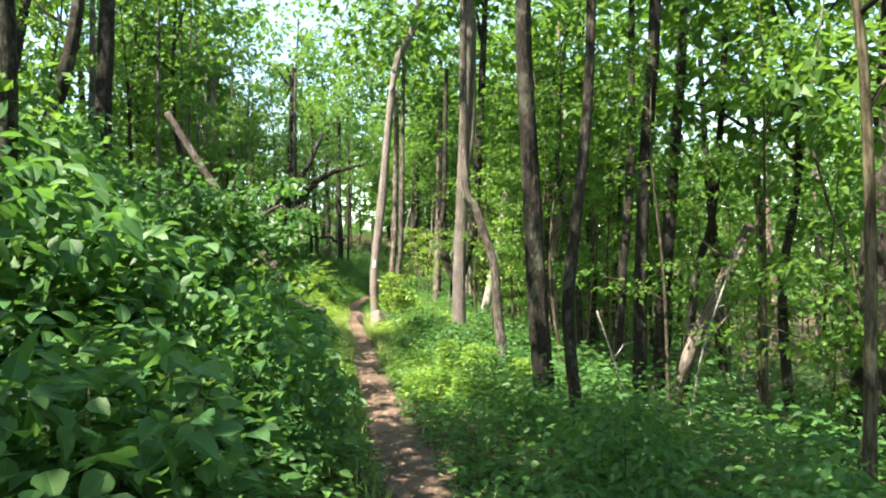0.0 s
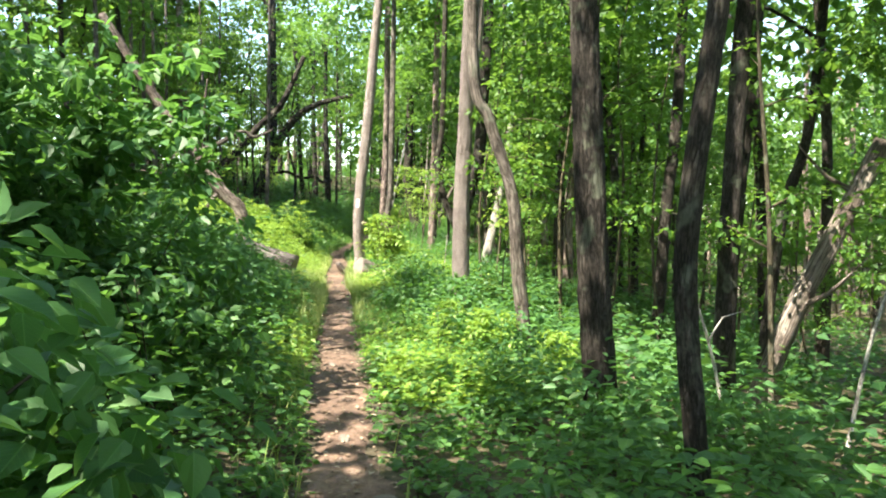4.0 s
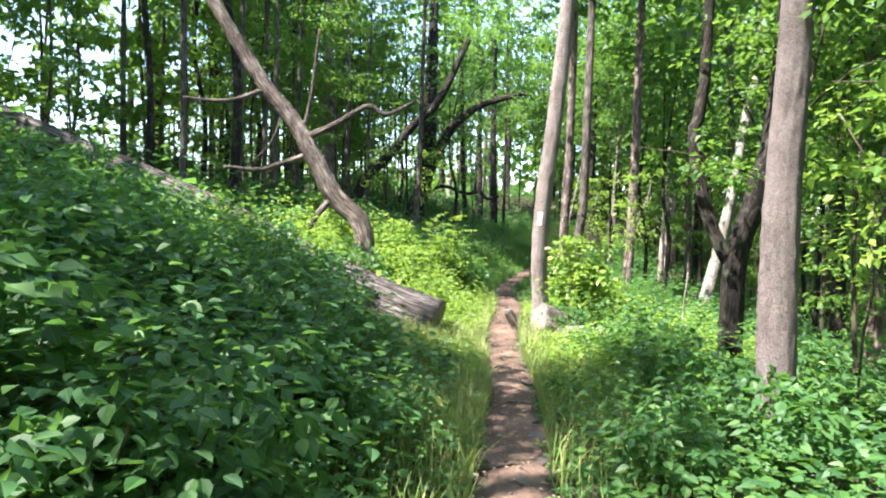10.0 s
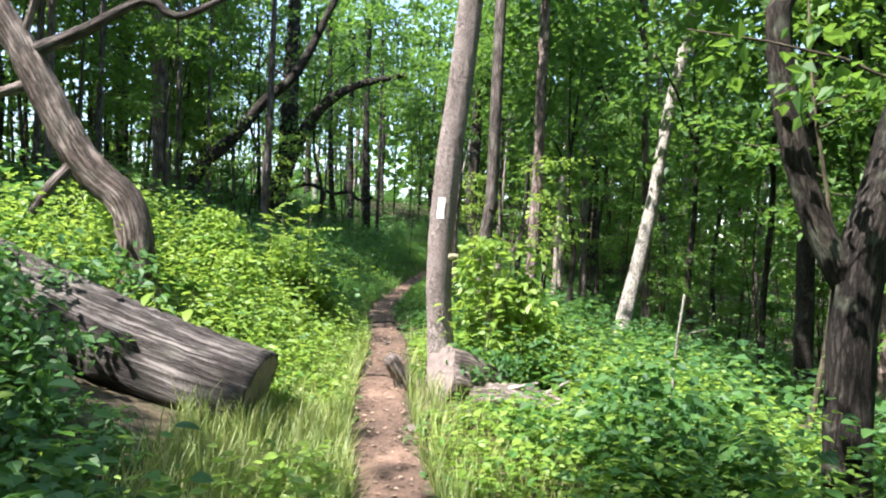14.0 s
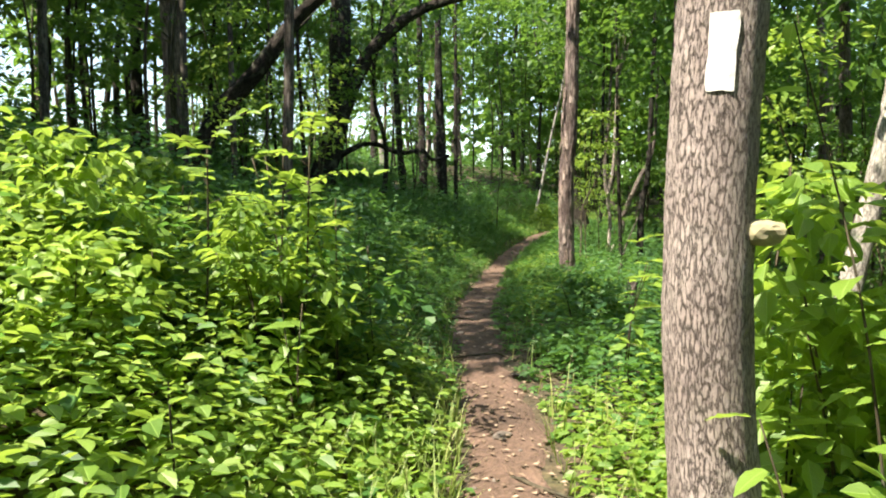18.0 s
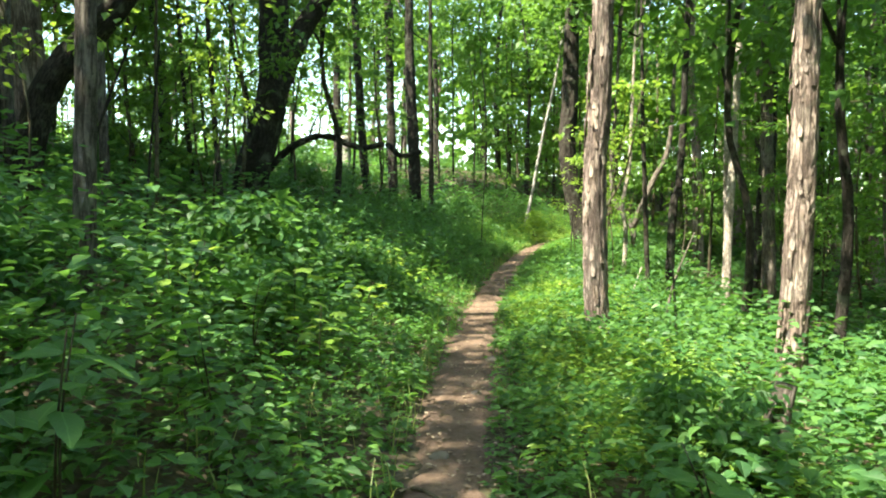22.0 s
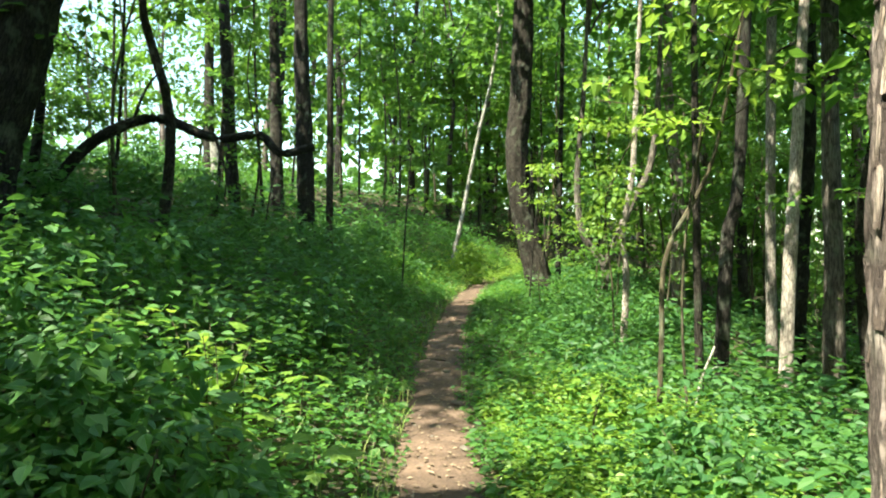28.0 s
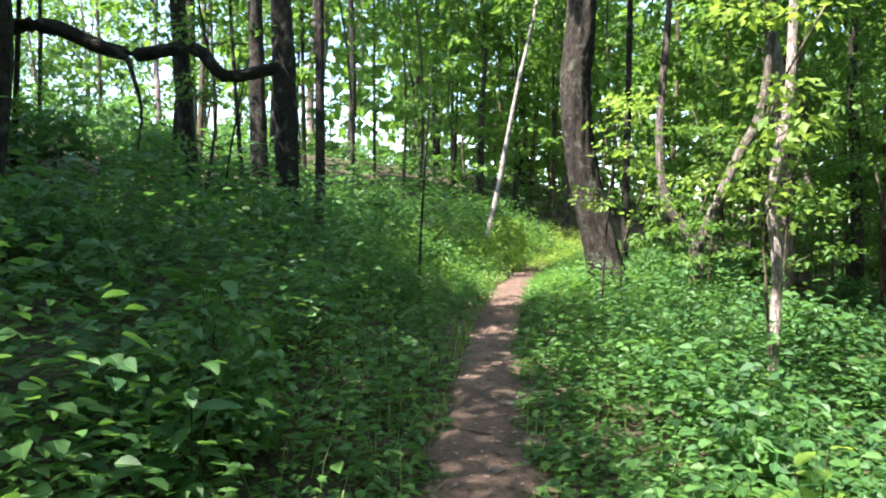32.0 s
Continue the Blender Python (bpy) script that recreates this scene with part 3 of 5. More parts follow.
stem_tree("thin dark tree on the lower slope", BARK_DARK, [(4.78, 15, -2.1), (5.11, 15, 1.17), (5.54, 15, 3.03), (5.9, 15, 9)], 0.09, 0.05, 14, 0.04, 0.3, crown=(1.6, 4, 40, 7), seed=10)
stem_tree("pale dead stem leaning over the lower slope", DEAD_WOOD, [(3.6, 13, -2.0), (4.27, 13, -0.17), (4.84, 13, 1.02), (5.4, 13, 2.2)], 0.15, 0.10, 16, 0.05, 0.2, name="dead_tree", seed=11)
stem_tree("slender tree with patchy white bark", BARK_WHITE, [(1.95, 35.4, -1.5), (2.02, 35.4, -0.7), (2.6, 35.4, 2.1), (3.0, 35.4, 4.7), (3.5, 35.4, 7.5), (3.7, 35.4, 12)], 0.19, 0.10, 20, 0.02, 0.2, crown=CROWN, seed=12)
stem_tree("dark tree that forks low into two stems", BARK_DARK, [(0.45, 20.8, -1.0), (0.42, 20.8, 0.2), (0.47, 20.8, 1.02), (0.69, 20.8, 1.83), (0.92, 20.8, 3.15), (1.2, 20.8, 9)], 0.15, 0.08, 24, 0.045, 0.3, crown=CROWN, seed=13,
          limbs=[([(0.44, 20.8, 0.8), (0.19, 20.8, 1.28), (0.0, 20.8, 1.9), (-0.08, 20.8, 2.57), (0.03, 20.8, 3.15), (0.1, 20.8, 7)], 0.085, 0.05)])
stem_tree("dark tree on the bank", BARK_DARK, [(-5.75, 12.5, 0.3), (-5.72, 12.5, 1.97), (-5.75, 12.5, 4.08), (-5.70, 12.5, 6), (-5.7, 12.5, 12)], 0.15, 0.08, 18, 0.04, 0.3, seed=14)
stem_tree("dark leaning tree on the bank", BARK_DARK, [(-6.0, 10, 0.8), (-5.42, 10, 2.96), (-4.95, 10, 5.11), (-4.6, 10, 9)], 0.11, 0.06, 16, 0.04, 0.3, seed=15)
hickory = stem_tree("shaggy-barked hickory tree beside the trail", BARK_HICKORY, [(-2.46, 37.3, -1.0), (-2.53, 37.3, 0.42), (-2.52, 37.3, 1.79), (-2.42, 37.3, 3.62), (-2.3, 37.3, 13)], 0.148, 0.10, 40, 0.06, 0.25, crown=(3.2, 6.0, 130, 8.5), step=0.1, seed=16)
hickory_low = stem_tree("shaggy-barked tree on the lower side of the trail", BARK_HICKORY, [(-0.42, 36.5, -1.4), (-0.31, 36.5, 0.67), (-0.23, 36.5, 3.54), (-0.1, 36.5, 12)], 0.16, 0.10, 32, 0.06, 0.25, crown=(3.2, 6.0, 130, 8.5), step=0.08, seed=17)
stem_tree("thick old dark tree with a bent stem beside the trail", BARK_DARK, [(-1.40, 53.5, -0.4), (-1.71, 53.5, 0.95), (-2.01, 53.5, 2.22), (-2.14, 53.5, 3.80), (-2.02, 53.5, 5.37), (-1.9, 53.5, 12)], 0.33, 0.17, 36, 0.06, 0.25, crown=(3.6, 6, 140, 8.5), seed=18)
stem_tree("straight grey tree close beside the trail", BARK_GREY, [(-1.8, 28.6, -0.8), (-1.75, 28.6, 0.83), (-1.67, 28.6, 1.66), (-1.62, 28.6, 2.55), (-1.5, 28.6, 11)], 0.105, 0.07, 24, 0.03, 0.3, crown=CROWN, seed=19)
arching = stem_tree("thick dark tree with a great arching limb", BARK_DARK, [(-9.6, 43.5, 0.9), (-9.5, 43.5, 2.2), (-9.1, 43.5, 3.47), (-8.95, 43.5, 4.6), (-8.9, 43.5, 7.9), (-8.8, 43.5, 13)], 0.40, 0.15, 24, 0.05, 0.25, crown=(2.4, 5, 50, 10), seed=20,
          limbs=[([(-9.1, 43.5, 3.4), (-8.5, 43.5, 4.9), (-7.7, 43.5, 6.04), (-6.49, 43.5, 6.83), (-4.6, 43.5, 7.3)], 0.26, 0.10)])
rng = np.random.default_rng(58)
bough = spline([(-8.7, 43.5, 4.6), (-7.7, 43.5, 6.0), (-6.5, 43.5, 6.8), (-4.6, 43.5, 7.3), (-2.6, 43.8, 7.6)], 0.1)
bough = bough[rng.integers(0, len(bough), 76)] + rng.normal(0, 1, (76, 3)) * (0.5, 1.3, 0.75) - np.array(arching.location)
put("foliage", spray_leaves("foliage", bough, 0.6, 15, 0.17, rng, 0.45), LEAF_HIGH, arching)
stem_tree("thick pinkish-grey tree on the crest of the bank", BARK_HICKORY, [(-12.1, 40, 1.8), (-12.19, 40, 2.77), (-12.31, 40, 5.4), (-12.42, 40, 7.86), (-12.5, 40, 13)], 0.28, 0.16, 20, 0.05, 0.25, crown=(1.8, 5, 36, 10), seed=21)
stem_tree("dark tree on the crest of the bank", BARK_DARK, [(-14.4, 42, 2.6), (-14.47, 42, 4.23), (-14.48, 42, 8.57), (-14.4, 42, 13)], 0.17, 0.1, 14, 0.04, 0.25, crown=CROWN, seed=22)
stem_tree("dark straight tree on the bank", BARK_DARK, [(-8.7, 51.8, 0.6), (-8.73, 51.8, 1.69), (-8.87, 51.8, 3.24), (-9.06, 51.8, 6.87), (-9.2, 51.8, 12)], 0.15, 0.09, 18, 0.04, 0.25, crown=(0.9, 2.5, 12, 11), seed=23)
stem_tree("dark straight tree on the bank", BARK_DARK, [(-7.13, 51.85, 0.5), (-7.15, 51.85, 1.4), (-7.22, 51.85, 3.7), (-7.3, 51.85, 6.6), (-7.3, 51.85, 12)], 0.21, 0.1, 20, 0.045, 0.25, crown=(0.9, 2.5, 12, 11), seed=24)
stem_tree("thin dark tree on the bank", BARK_DARK, [(-6.65, 52, 0.6), (-6.65, 52, 1.96), (-6.64, 52, 5.64), (-6.6, 52, 10)], 0.09, 0.05, 12, 0.04, 0.25, seed=25)
stem_tree("dark tree on the bank", BARK_DARK, [(-8.45, 55, 1.3), (-8.51, 55, 2.87), (-8.61, 55, 7.95), (-8.6, 55, 12)], 0.19, 0.1, 14, 0.04, 0.25, crown=(1.8, 5, 40, 10), seed=26)
stem_tree("slender pale sapling with a wavering stem", BARK_PALE, [(-0.98, 47.5, -1.1), (-0.90, 47.5, 0.65), (-0.97, 47.5, 1.43), (-0.80, 47.5, 2.45), (-0.75, 47.5, 3.51), (-0.6, 47.5, 7)], 0.062, 0.03, 16, 0.03, 0.2, crown=(2.4, 4.5, 80, 7.5), seed=27)
stem_tree("crooked thin tree with a forked stem", BARK_GREY, [(-0.2, 53.1, -0.6), (0.03, 53.1, 0.65), (-0.54, 53.1, 1.57), (-0.67, 53.1, 2.9), (-0.51, 53.1, 5.23), (-0.4, 53.1, 8)], 0.10, 0.04, 16, 0.03, 0.2, crown=(2.4, 4.5, 80, 7.5), seed=28,
          limbs=[([(0.0, 53.1, 0.7), (0.67, 53.1, 2.28), (1.12, 53.1, 3.19), (1.31, 53.1, 4.61), (1.4, 53.1, 7)], 0.10, 0.05)])
stem_tree("thin dark sapling bending at the trailside", TWIG, [(-2.1, 41.7, -0.8), (-2.07, 41.7, 0.25), (-2.03, 41.7, 1.10), (-1.69, 41.7, 1.78), (-1.52, 41.7, 2.3), (-1.2, 41.7, 4)], 0.028, 0.012, 10, 0.02, 0.2, name="young_tree", seed=29)
stem_tree("slender tree with pale patches on the bark", BARK_PALE, [(1.8, 47.8, -1.7), (1.73, 47.8, 1.47), (1.75, 47.8, 5.76), (1.8, 47.8, 11)], 0.10, 0.06, 14, 0.03, 0.25, crown=CROWN, seed=30)
stem_tree("pale slanting stem in the bright gap", BARK_WHITE, [(-3.7, 58.8, 0.5), (-3.35, 58.8, 2.08), (-2.84, 58.8, 4.7), (-2.4, 58.8, 6.58), (-2, 58.8, 9)], 0.075, 0.04, 12, 0.02, 0.2, crown=(1.8, 4, 40, 7), seed=31)
stem_tree("thin dark tree behind the trail's bend", BARK_DARK, [(-0.7, 56, -0.5), (-0.67, 56, 0.68), (-0.60, 56, 4.28), (-0.5, 56, 10)], 0.09, 0.05, 12, 0.04, 0.25, crown=(2.6, 5, 90, 8), seed=32)
stem_tree("dark tree on the slope below the trail", BARK_DARK, [(3.15, 50, -2.1), (3.33, 50, 1.35), (3.44, 50, 3.93), (3.5, 50, 12)], 0.25, 0.13, 20, 0.05, 0.25, crown=CROWN, seed=33)
stem_tree("pale slender tree on the slope below the trail", BARK_PALE, [(1.36, 46.5, -1.9), (1.45, 46.5, 0.91), (1.56, 46.5, 2.8), (1.9, 46.5, 10)], 0.11, 0.06, 18, 0.03, 0.25, crown=CROWN, seed=34)
stem_tree("dark grey tree on the slope below the trail", BARK_GREY, [(2.73, 47.5, -2.0), (2.70, 47.5, 0.91), (2.63, 47.5, 3.42), (2.6, 47.5, 11)], 0.18, 0.1, 18, 0.04, 0.25, crown=CROWN, seed=35)
stem_tree("dark slender tree on the slope below the trail", BARK_DARK, [(-0.25, 45, -1.2), (-0.15, 45, 1.24), (0.03, 45, 2.51), (0.3, 45, 9)], 0.10, 0.05, 16, 0.04, 0.25, crown=(2.8, 5, 100, 8), seed=36)
stem_tree("thin grey tree on the bank", BARK_GREY, [(-6.8, 33, 0.3), (-6.77, 33, 1.4), (-6.70, 33, 3.41), (-6.6, 33, 10)], 0.085, 0.05, 14, 0.03, 0.25, seed=37)
stem_tree("dark stem leaning steeply over the bank", BARK_DARK, [(-10.3, 37, 2.0), (-9.84, 37, 2.92), (-8.88, 37, 3.9), (-8.04, 37, 4.92), (-7.03, 37, 5.9), (-6.0, 37, 8)], 0.20, 0.10, 18, 0.05, 0.2, seed=38)

# ---- dead wood: the cut log on both sides of the trail, the leaning snag ----
def fallen_log(label, line, r0, r1, bark, cut_material, sides=40, seed=0, lump=0.04):
    """A log on its line, whose first end was sawn off."""
    line = np.array(line, float)
    t = thing("fallen_log", label, "log", line[0])
    rel = line - line[0]
    stem = wood("trunk", rel, r0, r1, 0.08, sides, 0.03, 0, seed, True, lump)
    put("trunk", stem, bark, t)
    d = (rel[1] - rel[0]) / np.linalg.norm(rel[1] - rel[0])
    rim = np.array([stem.vertices[k].co for k in range(sides)])
    bm = bmesh.new()
    g = random.Random(seed)
    rows = [[bm.verts.new(p * f - d * (0.018 - 0.006 * k + g.uniform(-0.004, 0.004))) for p in rim] for k, f in enumerate((0.03, 0.3, 0.62, 0.96))]
    bm.faces.new(rows[0])
    for a, b in zip(rows, rows[1:]):
        for k in range(sides):
            bm.faces.new((a[k], b[k], b[(k + 1) % sides], a[(k + 1) % sides]))
    me = bpy.data.meshes.new("sawn_end")
    bmesh.ops.recalc_face_normals(bm, faces=bm.faces)
    bm.to_mesh(me)
    bm.free()
    put("sawn_end", me, cut_material, t, "weathered sawn end")
    return t


fallen_log("thick weathered fallen log sawn off at the trail", [(-3.56, 21.85, -0.16), (-4.4, 21.86, 0.11), (-5.6, 21.9, 0.57), (-8.0, 22.0, 1.62), (-10.5, 22.0, 2.6), (-13.5, 22.0, 3.7)], 0.375, 0.29, LOG_WOOD, SAWN, seed=3)
fallen_log("weathered grey log, sawn off beside the blazed tree", [(-2.22, 23.92, -0.31), (-1.85, 24.12, -0.44), (-1.45, 24.32, -0.72)], 0.33, 0.24, DEAD_WOOD, SAWN, 40, 4, 0.10)
splinter = thing("broken_branch", "pale splintered piece of a broken trunk", "branch", (-1.75, 23.75, -0.5))
base = np.array((-1.75, 23.75, -0.5))


def rel(*pts):
    return [np.array(p) - base for p in pts]


put("trunk", wood("trunk", rel((-1.8, 23.8, -0.5), (-1.4, 23.5, -0.42), (-1.05, 23.2, -0.47), (-0.8, 23.0, -0.5)), 0.15, 0.09, 0.05, 22, 0.09, 0, 12), DEAD_WOOD, splinter)
for k, (a, b) in enumerate((((-1.5, 23.5, -0.35), (-1.25, 23.2, -0.22)), ((-1.2, 23.35, -0.38), (-0.95, 23.25, -0.2)), ((-1.1, 23.15, -0.42), (-0.75, 22.85, -0.3)))):
    put("splinter", wood("splinter", rel(a, b), 0.035, 0.008, 0.05, 7, 0.1, 0, 20 + k), BARK_WHITE, splinter)
stub_root = thing("root_stub", "broken root stub beside the sawn log", "root", (-2.58, 24.05, -0.55))
base = np.array((-2.58, 24.05, -0.55))
put("root", wood("root", rel((-2.5, 24.08, -0.75), (-2.62, 24.0, -0.4), (-2.76, 23.9, -0.14)), 0.12, 0.075, 0.04, 18, 0.09, 0.2, 14), DEAD_WOOD, stub_root)

snag = thing("dead_tree", "bare dead tree leaning over the fallen log", "tree", (-5.0, 23.1, 0.3))
base = np.array((-5.0, 23.1, 0.3))

put("trunk", wood("trunk", rel((-4.95, 23.1, 0.0), (-5.05, 23.0, 0.6), (-5.16, 23, 1.31), (-5.65, 23, 1.79), (-6.37, 23, 2.99), (-7.13, 23, 3.92), (-8.6, 23, 6.2)), 0.17, 0.10, 0.07, 26, 0.06, 0.2, 5), SNAG_WOOD, snag)
for pts, a, b in ((rel((-6.2, 23, 2.75), (-5.7, 23, 2.95), (-5.1, 23.1, 3.3), (-4.8, 23.1, 3.15), (-4.3, 23.1, 3.35)), 0.07, 0.03),
                  (rel((-6.0, 23, 2.5), (-6.5, 23, 2.35), (-7.0, 22.9, 2.2), (-7.6, 22.8, 2.25)), 0.06, 0.03),
                  (rel((-6.25, 23, 2.8), (-6.1, 23, 3.4), (-5.95, 23, 4.6)), 0.04, 0.02),
                  (rel((-5.6, 23, 1.8), (-5.85, 22.9, 1.5), (-6.0, 22.8, 1.2)), 0.08, 0.04),
                  (rel((-6.6, 23, 3.25), (-6.75, 22.9, 2.7), (-7.1, 22.8, 2.3)), 0.018, 0.008),
                  (rel((-6.9, 23, 3.6), (-7.6, 22.9, 3.4), (-8.4, 22.8, 3.45)), 0.05, 0.02)):
    put("branch", wood("branch", pts, a, b, 0.1, 9, 0.05, 0, 7), SNAG_WOOD, snag)

arched = thing("fallen_limb", "long bare limb arching above the undergrowth", "branch", (-11.86, 49.5, 2.0))
base = np.array((-11.86, 49.5, 2.0))
put("limb", wood("limb", rel((-12.3, 47.6, 0.9), (-11.4, 47.8, 1.7), (-10.4, 47.9, 2.9), (-9.58, 48, 3.4), (-8.98, 48, 3.45), (-8.13, 48, 3.13), (-7.34, 48, 3.19), (-6.96, 48, 2.87), (-6.4, 48.2, 3.0)), 0.12, 0.07, 0.12, 12, 0.04, 0, 8), BARK_DARK, arched)
for a, b, c in (((-9.6, 48, 3.35), (-9.3, 47.9, 4.0), (-8.8, 47.8, 4.5)), ((-8.1, 48, 3.1), (-7.9, 47.9, 2.5), (-7.9, 47.8, 2.0))):
    put("twig", wood("twig", rel(a, b, c), 0.035, 0.01, 0.15, 7, 0.03, 0, 9), BARK_DARK, arched)
stub = stem_tree("short pale broken stump on the bank", BARK_WHITE, [(-10.9, 57.8, 1.5), (-10.95, 57.8, 2.7), (-11.05, 57.8, 4.6)], 0.2, 0.14, 16, 0.05, 0.2, name="stump", category="stump", seed=41)
stem_tree("grey splintered stump on the lower edge", DEAD_WOOD, [(-1.85, 32.5, -0.8), (-1.8, 32.5, -0.3), (-1.72, 32.5, 0.05)], 0.11, 0.06, 16, 0.1, 0.3, name="stump", category="stump", seed=42)

# ---- the woods around: young trees, tall trees and bushes ----
def lay(kind, x, y, scale, turn, sink=0.0, tilt=0.0, stretch=1.0):
    z = float(height(x, y)) - sink
    return copy_thing(kind, Matrix.LocRotScale((x, y, z), Euler((radians(tilt), 0, radians(turn))), None) @ Matrix.Diagonal((scale, scale, scale * stretch, 1)))


def grow(makers, spots, lo, hi, group, rng, sink=0.0):
    """Copies of a few kinds at many places; the first of each kind stands at a place of its own."""
    used = 0
    for x, y, s in spots:
        k = int(rng.integers(len(makers)))
        t = lay(makers[k], x, y, s * rng.uniform(lo, hi), rng.uniform(0, 360), sink, rng.uniform(-4, 4), rng.uniform(0.9, 1.15))
        t["group"] = group
    for m in makers:
        x, y, s = spots[used]
        used += 1
        m.location = (x + 1.1, y + 0.9, float(height(x + 1.1, y + 0.9)) - sink)
        m["group"] = group


def scatter(n, x0, x1, y0, y1, keep, rng, gap=0.0):
    out = []
    tries = 0
    while len(out) < n and tries < n * 60:
        tries += 1
        x, y = rng.uniform(x0, x1), rng.uniform(y0, y1)
        if not keep(x, y):
            continue
        if gap and any((x - a) ** 2 + (y - b) ** 2 < gap * gap for a, b, _ in out):
            continue
        out.append((x, y, 1.0))
    return out


rng = np.random.default_rng(21)


def off(x, y):
    return x - float(path_x(y))


POOLS = ((-4.1, 22.8, 4.2, 4.9), (-0.2, 11.8, 2.6, 2.2), (0.9, 14.0, 2.0, 2.0), (-3.2, 54.8, 1.8, 3.0), (-2.5, 41.8, 1.0, 1.6), (-5.7, 39.6, 1.4, 1.4), (-2.2, 36.9, 1.1, 1.2),
         (-6.0, 32.0, 1.4, 1.6), (-1.9, 33.4, 1.0, 1.1), (-5.4, 43.6, 1.2, 1.5), (-2.2, 45.6, 1.1, 1.4), (-5.6, 36.0, 1.0, 1.2))


def in_sun(x, y, heights, room=1.6):
    """Whether leaves at these heights over this place would shade one of the sunny spots on the floor."""
    for h in heights:
        px, py = x - SUN_DIR.x / SUN_DIR.z * h, y - SUN_DIR.y / SUN_DIR.z * h
        if any(((px - a) / (rx + room)) ** 2 + ((py - b) / (ry + room)) ** 2 < 1 for a, b, rx, ry in POOLS):
            return True
    return False


def clear_bend(x, y, heights):
    """Sets a tree that would shade the grassy far bend over to the lower side."""
    for h in heights:
        px, py = x - SUN_DIR.x / SUN_DIR.z * h, y - SUN_DIR.y / SUN_DIR.z * h
        if ((px + 2.2) / 3.6) ** 2 + ((py - 59.5) / 6.0) ** 2 < 1:
            return x + 14.0
    return x


talls = [tall_tree(101, "tall dark-stemmed forest tree in full leaf", BARK_DARK),
         tall_tree(102, "tall grey-stemmed forest tree in full leaf", BARK_GREY, 14, 7.5, 0.13, 2.8),
         tall_tree(103, "tall forest tree with a straight dark stem", BARK_DARK, 12, 6, 0.11, 2.7),
         tall_tree(104, "tall forest tree with brown furrowed bark", BARK_HICKORY, 14, 7, 0.19, 3.3)]
spots = scatter(190, -32, 28, -16, 92, lambda x, y: (off(x, y) > 7.0 or off(x, y) < -5.5 or y > 66) and not in_sun(x, y, (7, 9, 11, 13), 1.7) and not (off(x, y) < -11 and 50 < y < 74 and rng.random() < 0.88), rng, 2.1)
spots = [(10 - x, y, sc) if x < -18.5 and 30 < y < 76 else (x, y, sc) for x, y, sc in spots]
spots = [(clear_bend(x, y, (7, 9, 11, 13)), y, sc) for x, y, sc in spots]
grow(talls, spots, 0.85, 1.2, "trees of the wood", rng)
# added trees, mostly out of view, set where their crowns block the sun
shade = tall_tree(105, "slim dark tree added to shade the trail", BARK_DARK, 12, 6, 0.12, 2.3, 95, 13, 0.34)
shade.location = (-9.4, 26.4, float(height(-9.4, 26.4)))
for x, y, sc, a in ((-10.4, 24.9, 0.8, 70), (6.4, 31.6, 1.3, 30), (5.6, 28.6, 1.4, 300), (-7.9, 13.6, 1.0, 200),
                    (-2.9, 0.5, 1.0, 40), (-2.7, 2.9, 0.95, 170), (1.6, -2.6, 1.1, 90), (1.9, 0.3, 1.1, 200), (-3.3, 5.4, 0.9, 20)):
    lay(shade, x, y, sc, a)
# added stems whose unseen crowns drop small shadows on chosen trail spots
slim = tall_tree(107, "slim tall tree added on the bank, its small high crown for shade", BARK_GREY, 13.2, 11.0, 0.085, 1.1, 30, 11, 0.28)
slim.location = (-10.6, 32.8, float(height(-10.6, 32.8)))
for x, y, a in ((-14.2, 31.0, 70), (-9.4, 24.5, 190), (-6.9, 14.4, 80), (-9.7, 29.3, 130), (-9.7, 27.3, 40), (-10.5, 37.1, 140), (-10.3, 39.1, 210), (-13.0, 27.6, 280), (-10.4, 30.1, 350)):
    lay(slim, x, y, 1.0, a)
# invented trees that cut down light on the path and behind it
dim = tall_tree(106, "low-branched tree added to darken the trail and the wood", BARK_DARK, 9.5, 4.2, 0.09, 1.9, 74, 13, 0.27)
dim.location = (-12.0, 29.6, float(height(-12.0, 29.6)))
for x, y, sc, a in ((4.4, 32.6, 1.0, 100), (5.2, 30.2, 1.1, 190), (3.6, 34.8, 1.0, 260), (-13.6, 33.6, 1.1, 20), (-8.3, 45.6, 1.0, 60), (-14.6, 35.0, 1.2, 15), (-15.0, 38.5, 1.2, 95), (-14.8, 41.6, 1.2, 175), (-16.0, 44.6, 1.2, 255), (-13.2, 46.6, 1.15, 335), (-11.8, 48.6, 1.1, 50), (0.9, 38.6, 1.0, 70), (0.4, 41.4, 1.0, 330)):
    lay(dim, x, y, sc, a)

# added canopy layer, crowns mostly above view, to shade the understorey
lofty = tall_tree(108, "very tall forest tree added for its high closed crown", BARK_DARK, 19.0, 11.5, 0.2, 3.6, 100, 12, 0.46)
lofty.location = (-17.5, 35.5, float(height(-17.5, 35.5)))
g0 = np.random.default_rng(77)
GLADES = ((-5.6, 39.7, 1.0, 1.3), (-3.0, 40.3, 1.0, 1.4), (-2.6, 33.8, 0.9, 1.6), (-5.0, 32.4, 0.8, 1.2), (-5.3, 36.2, 0.8, 0.9), (-2.2, 29.6, 0.8, 1.8), (-4.1, 22.8, 4.4, 4.9), (-3.0, 44.8, 0.8, 1.0), (-3.2, 54.8, 1.8, 3.0))


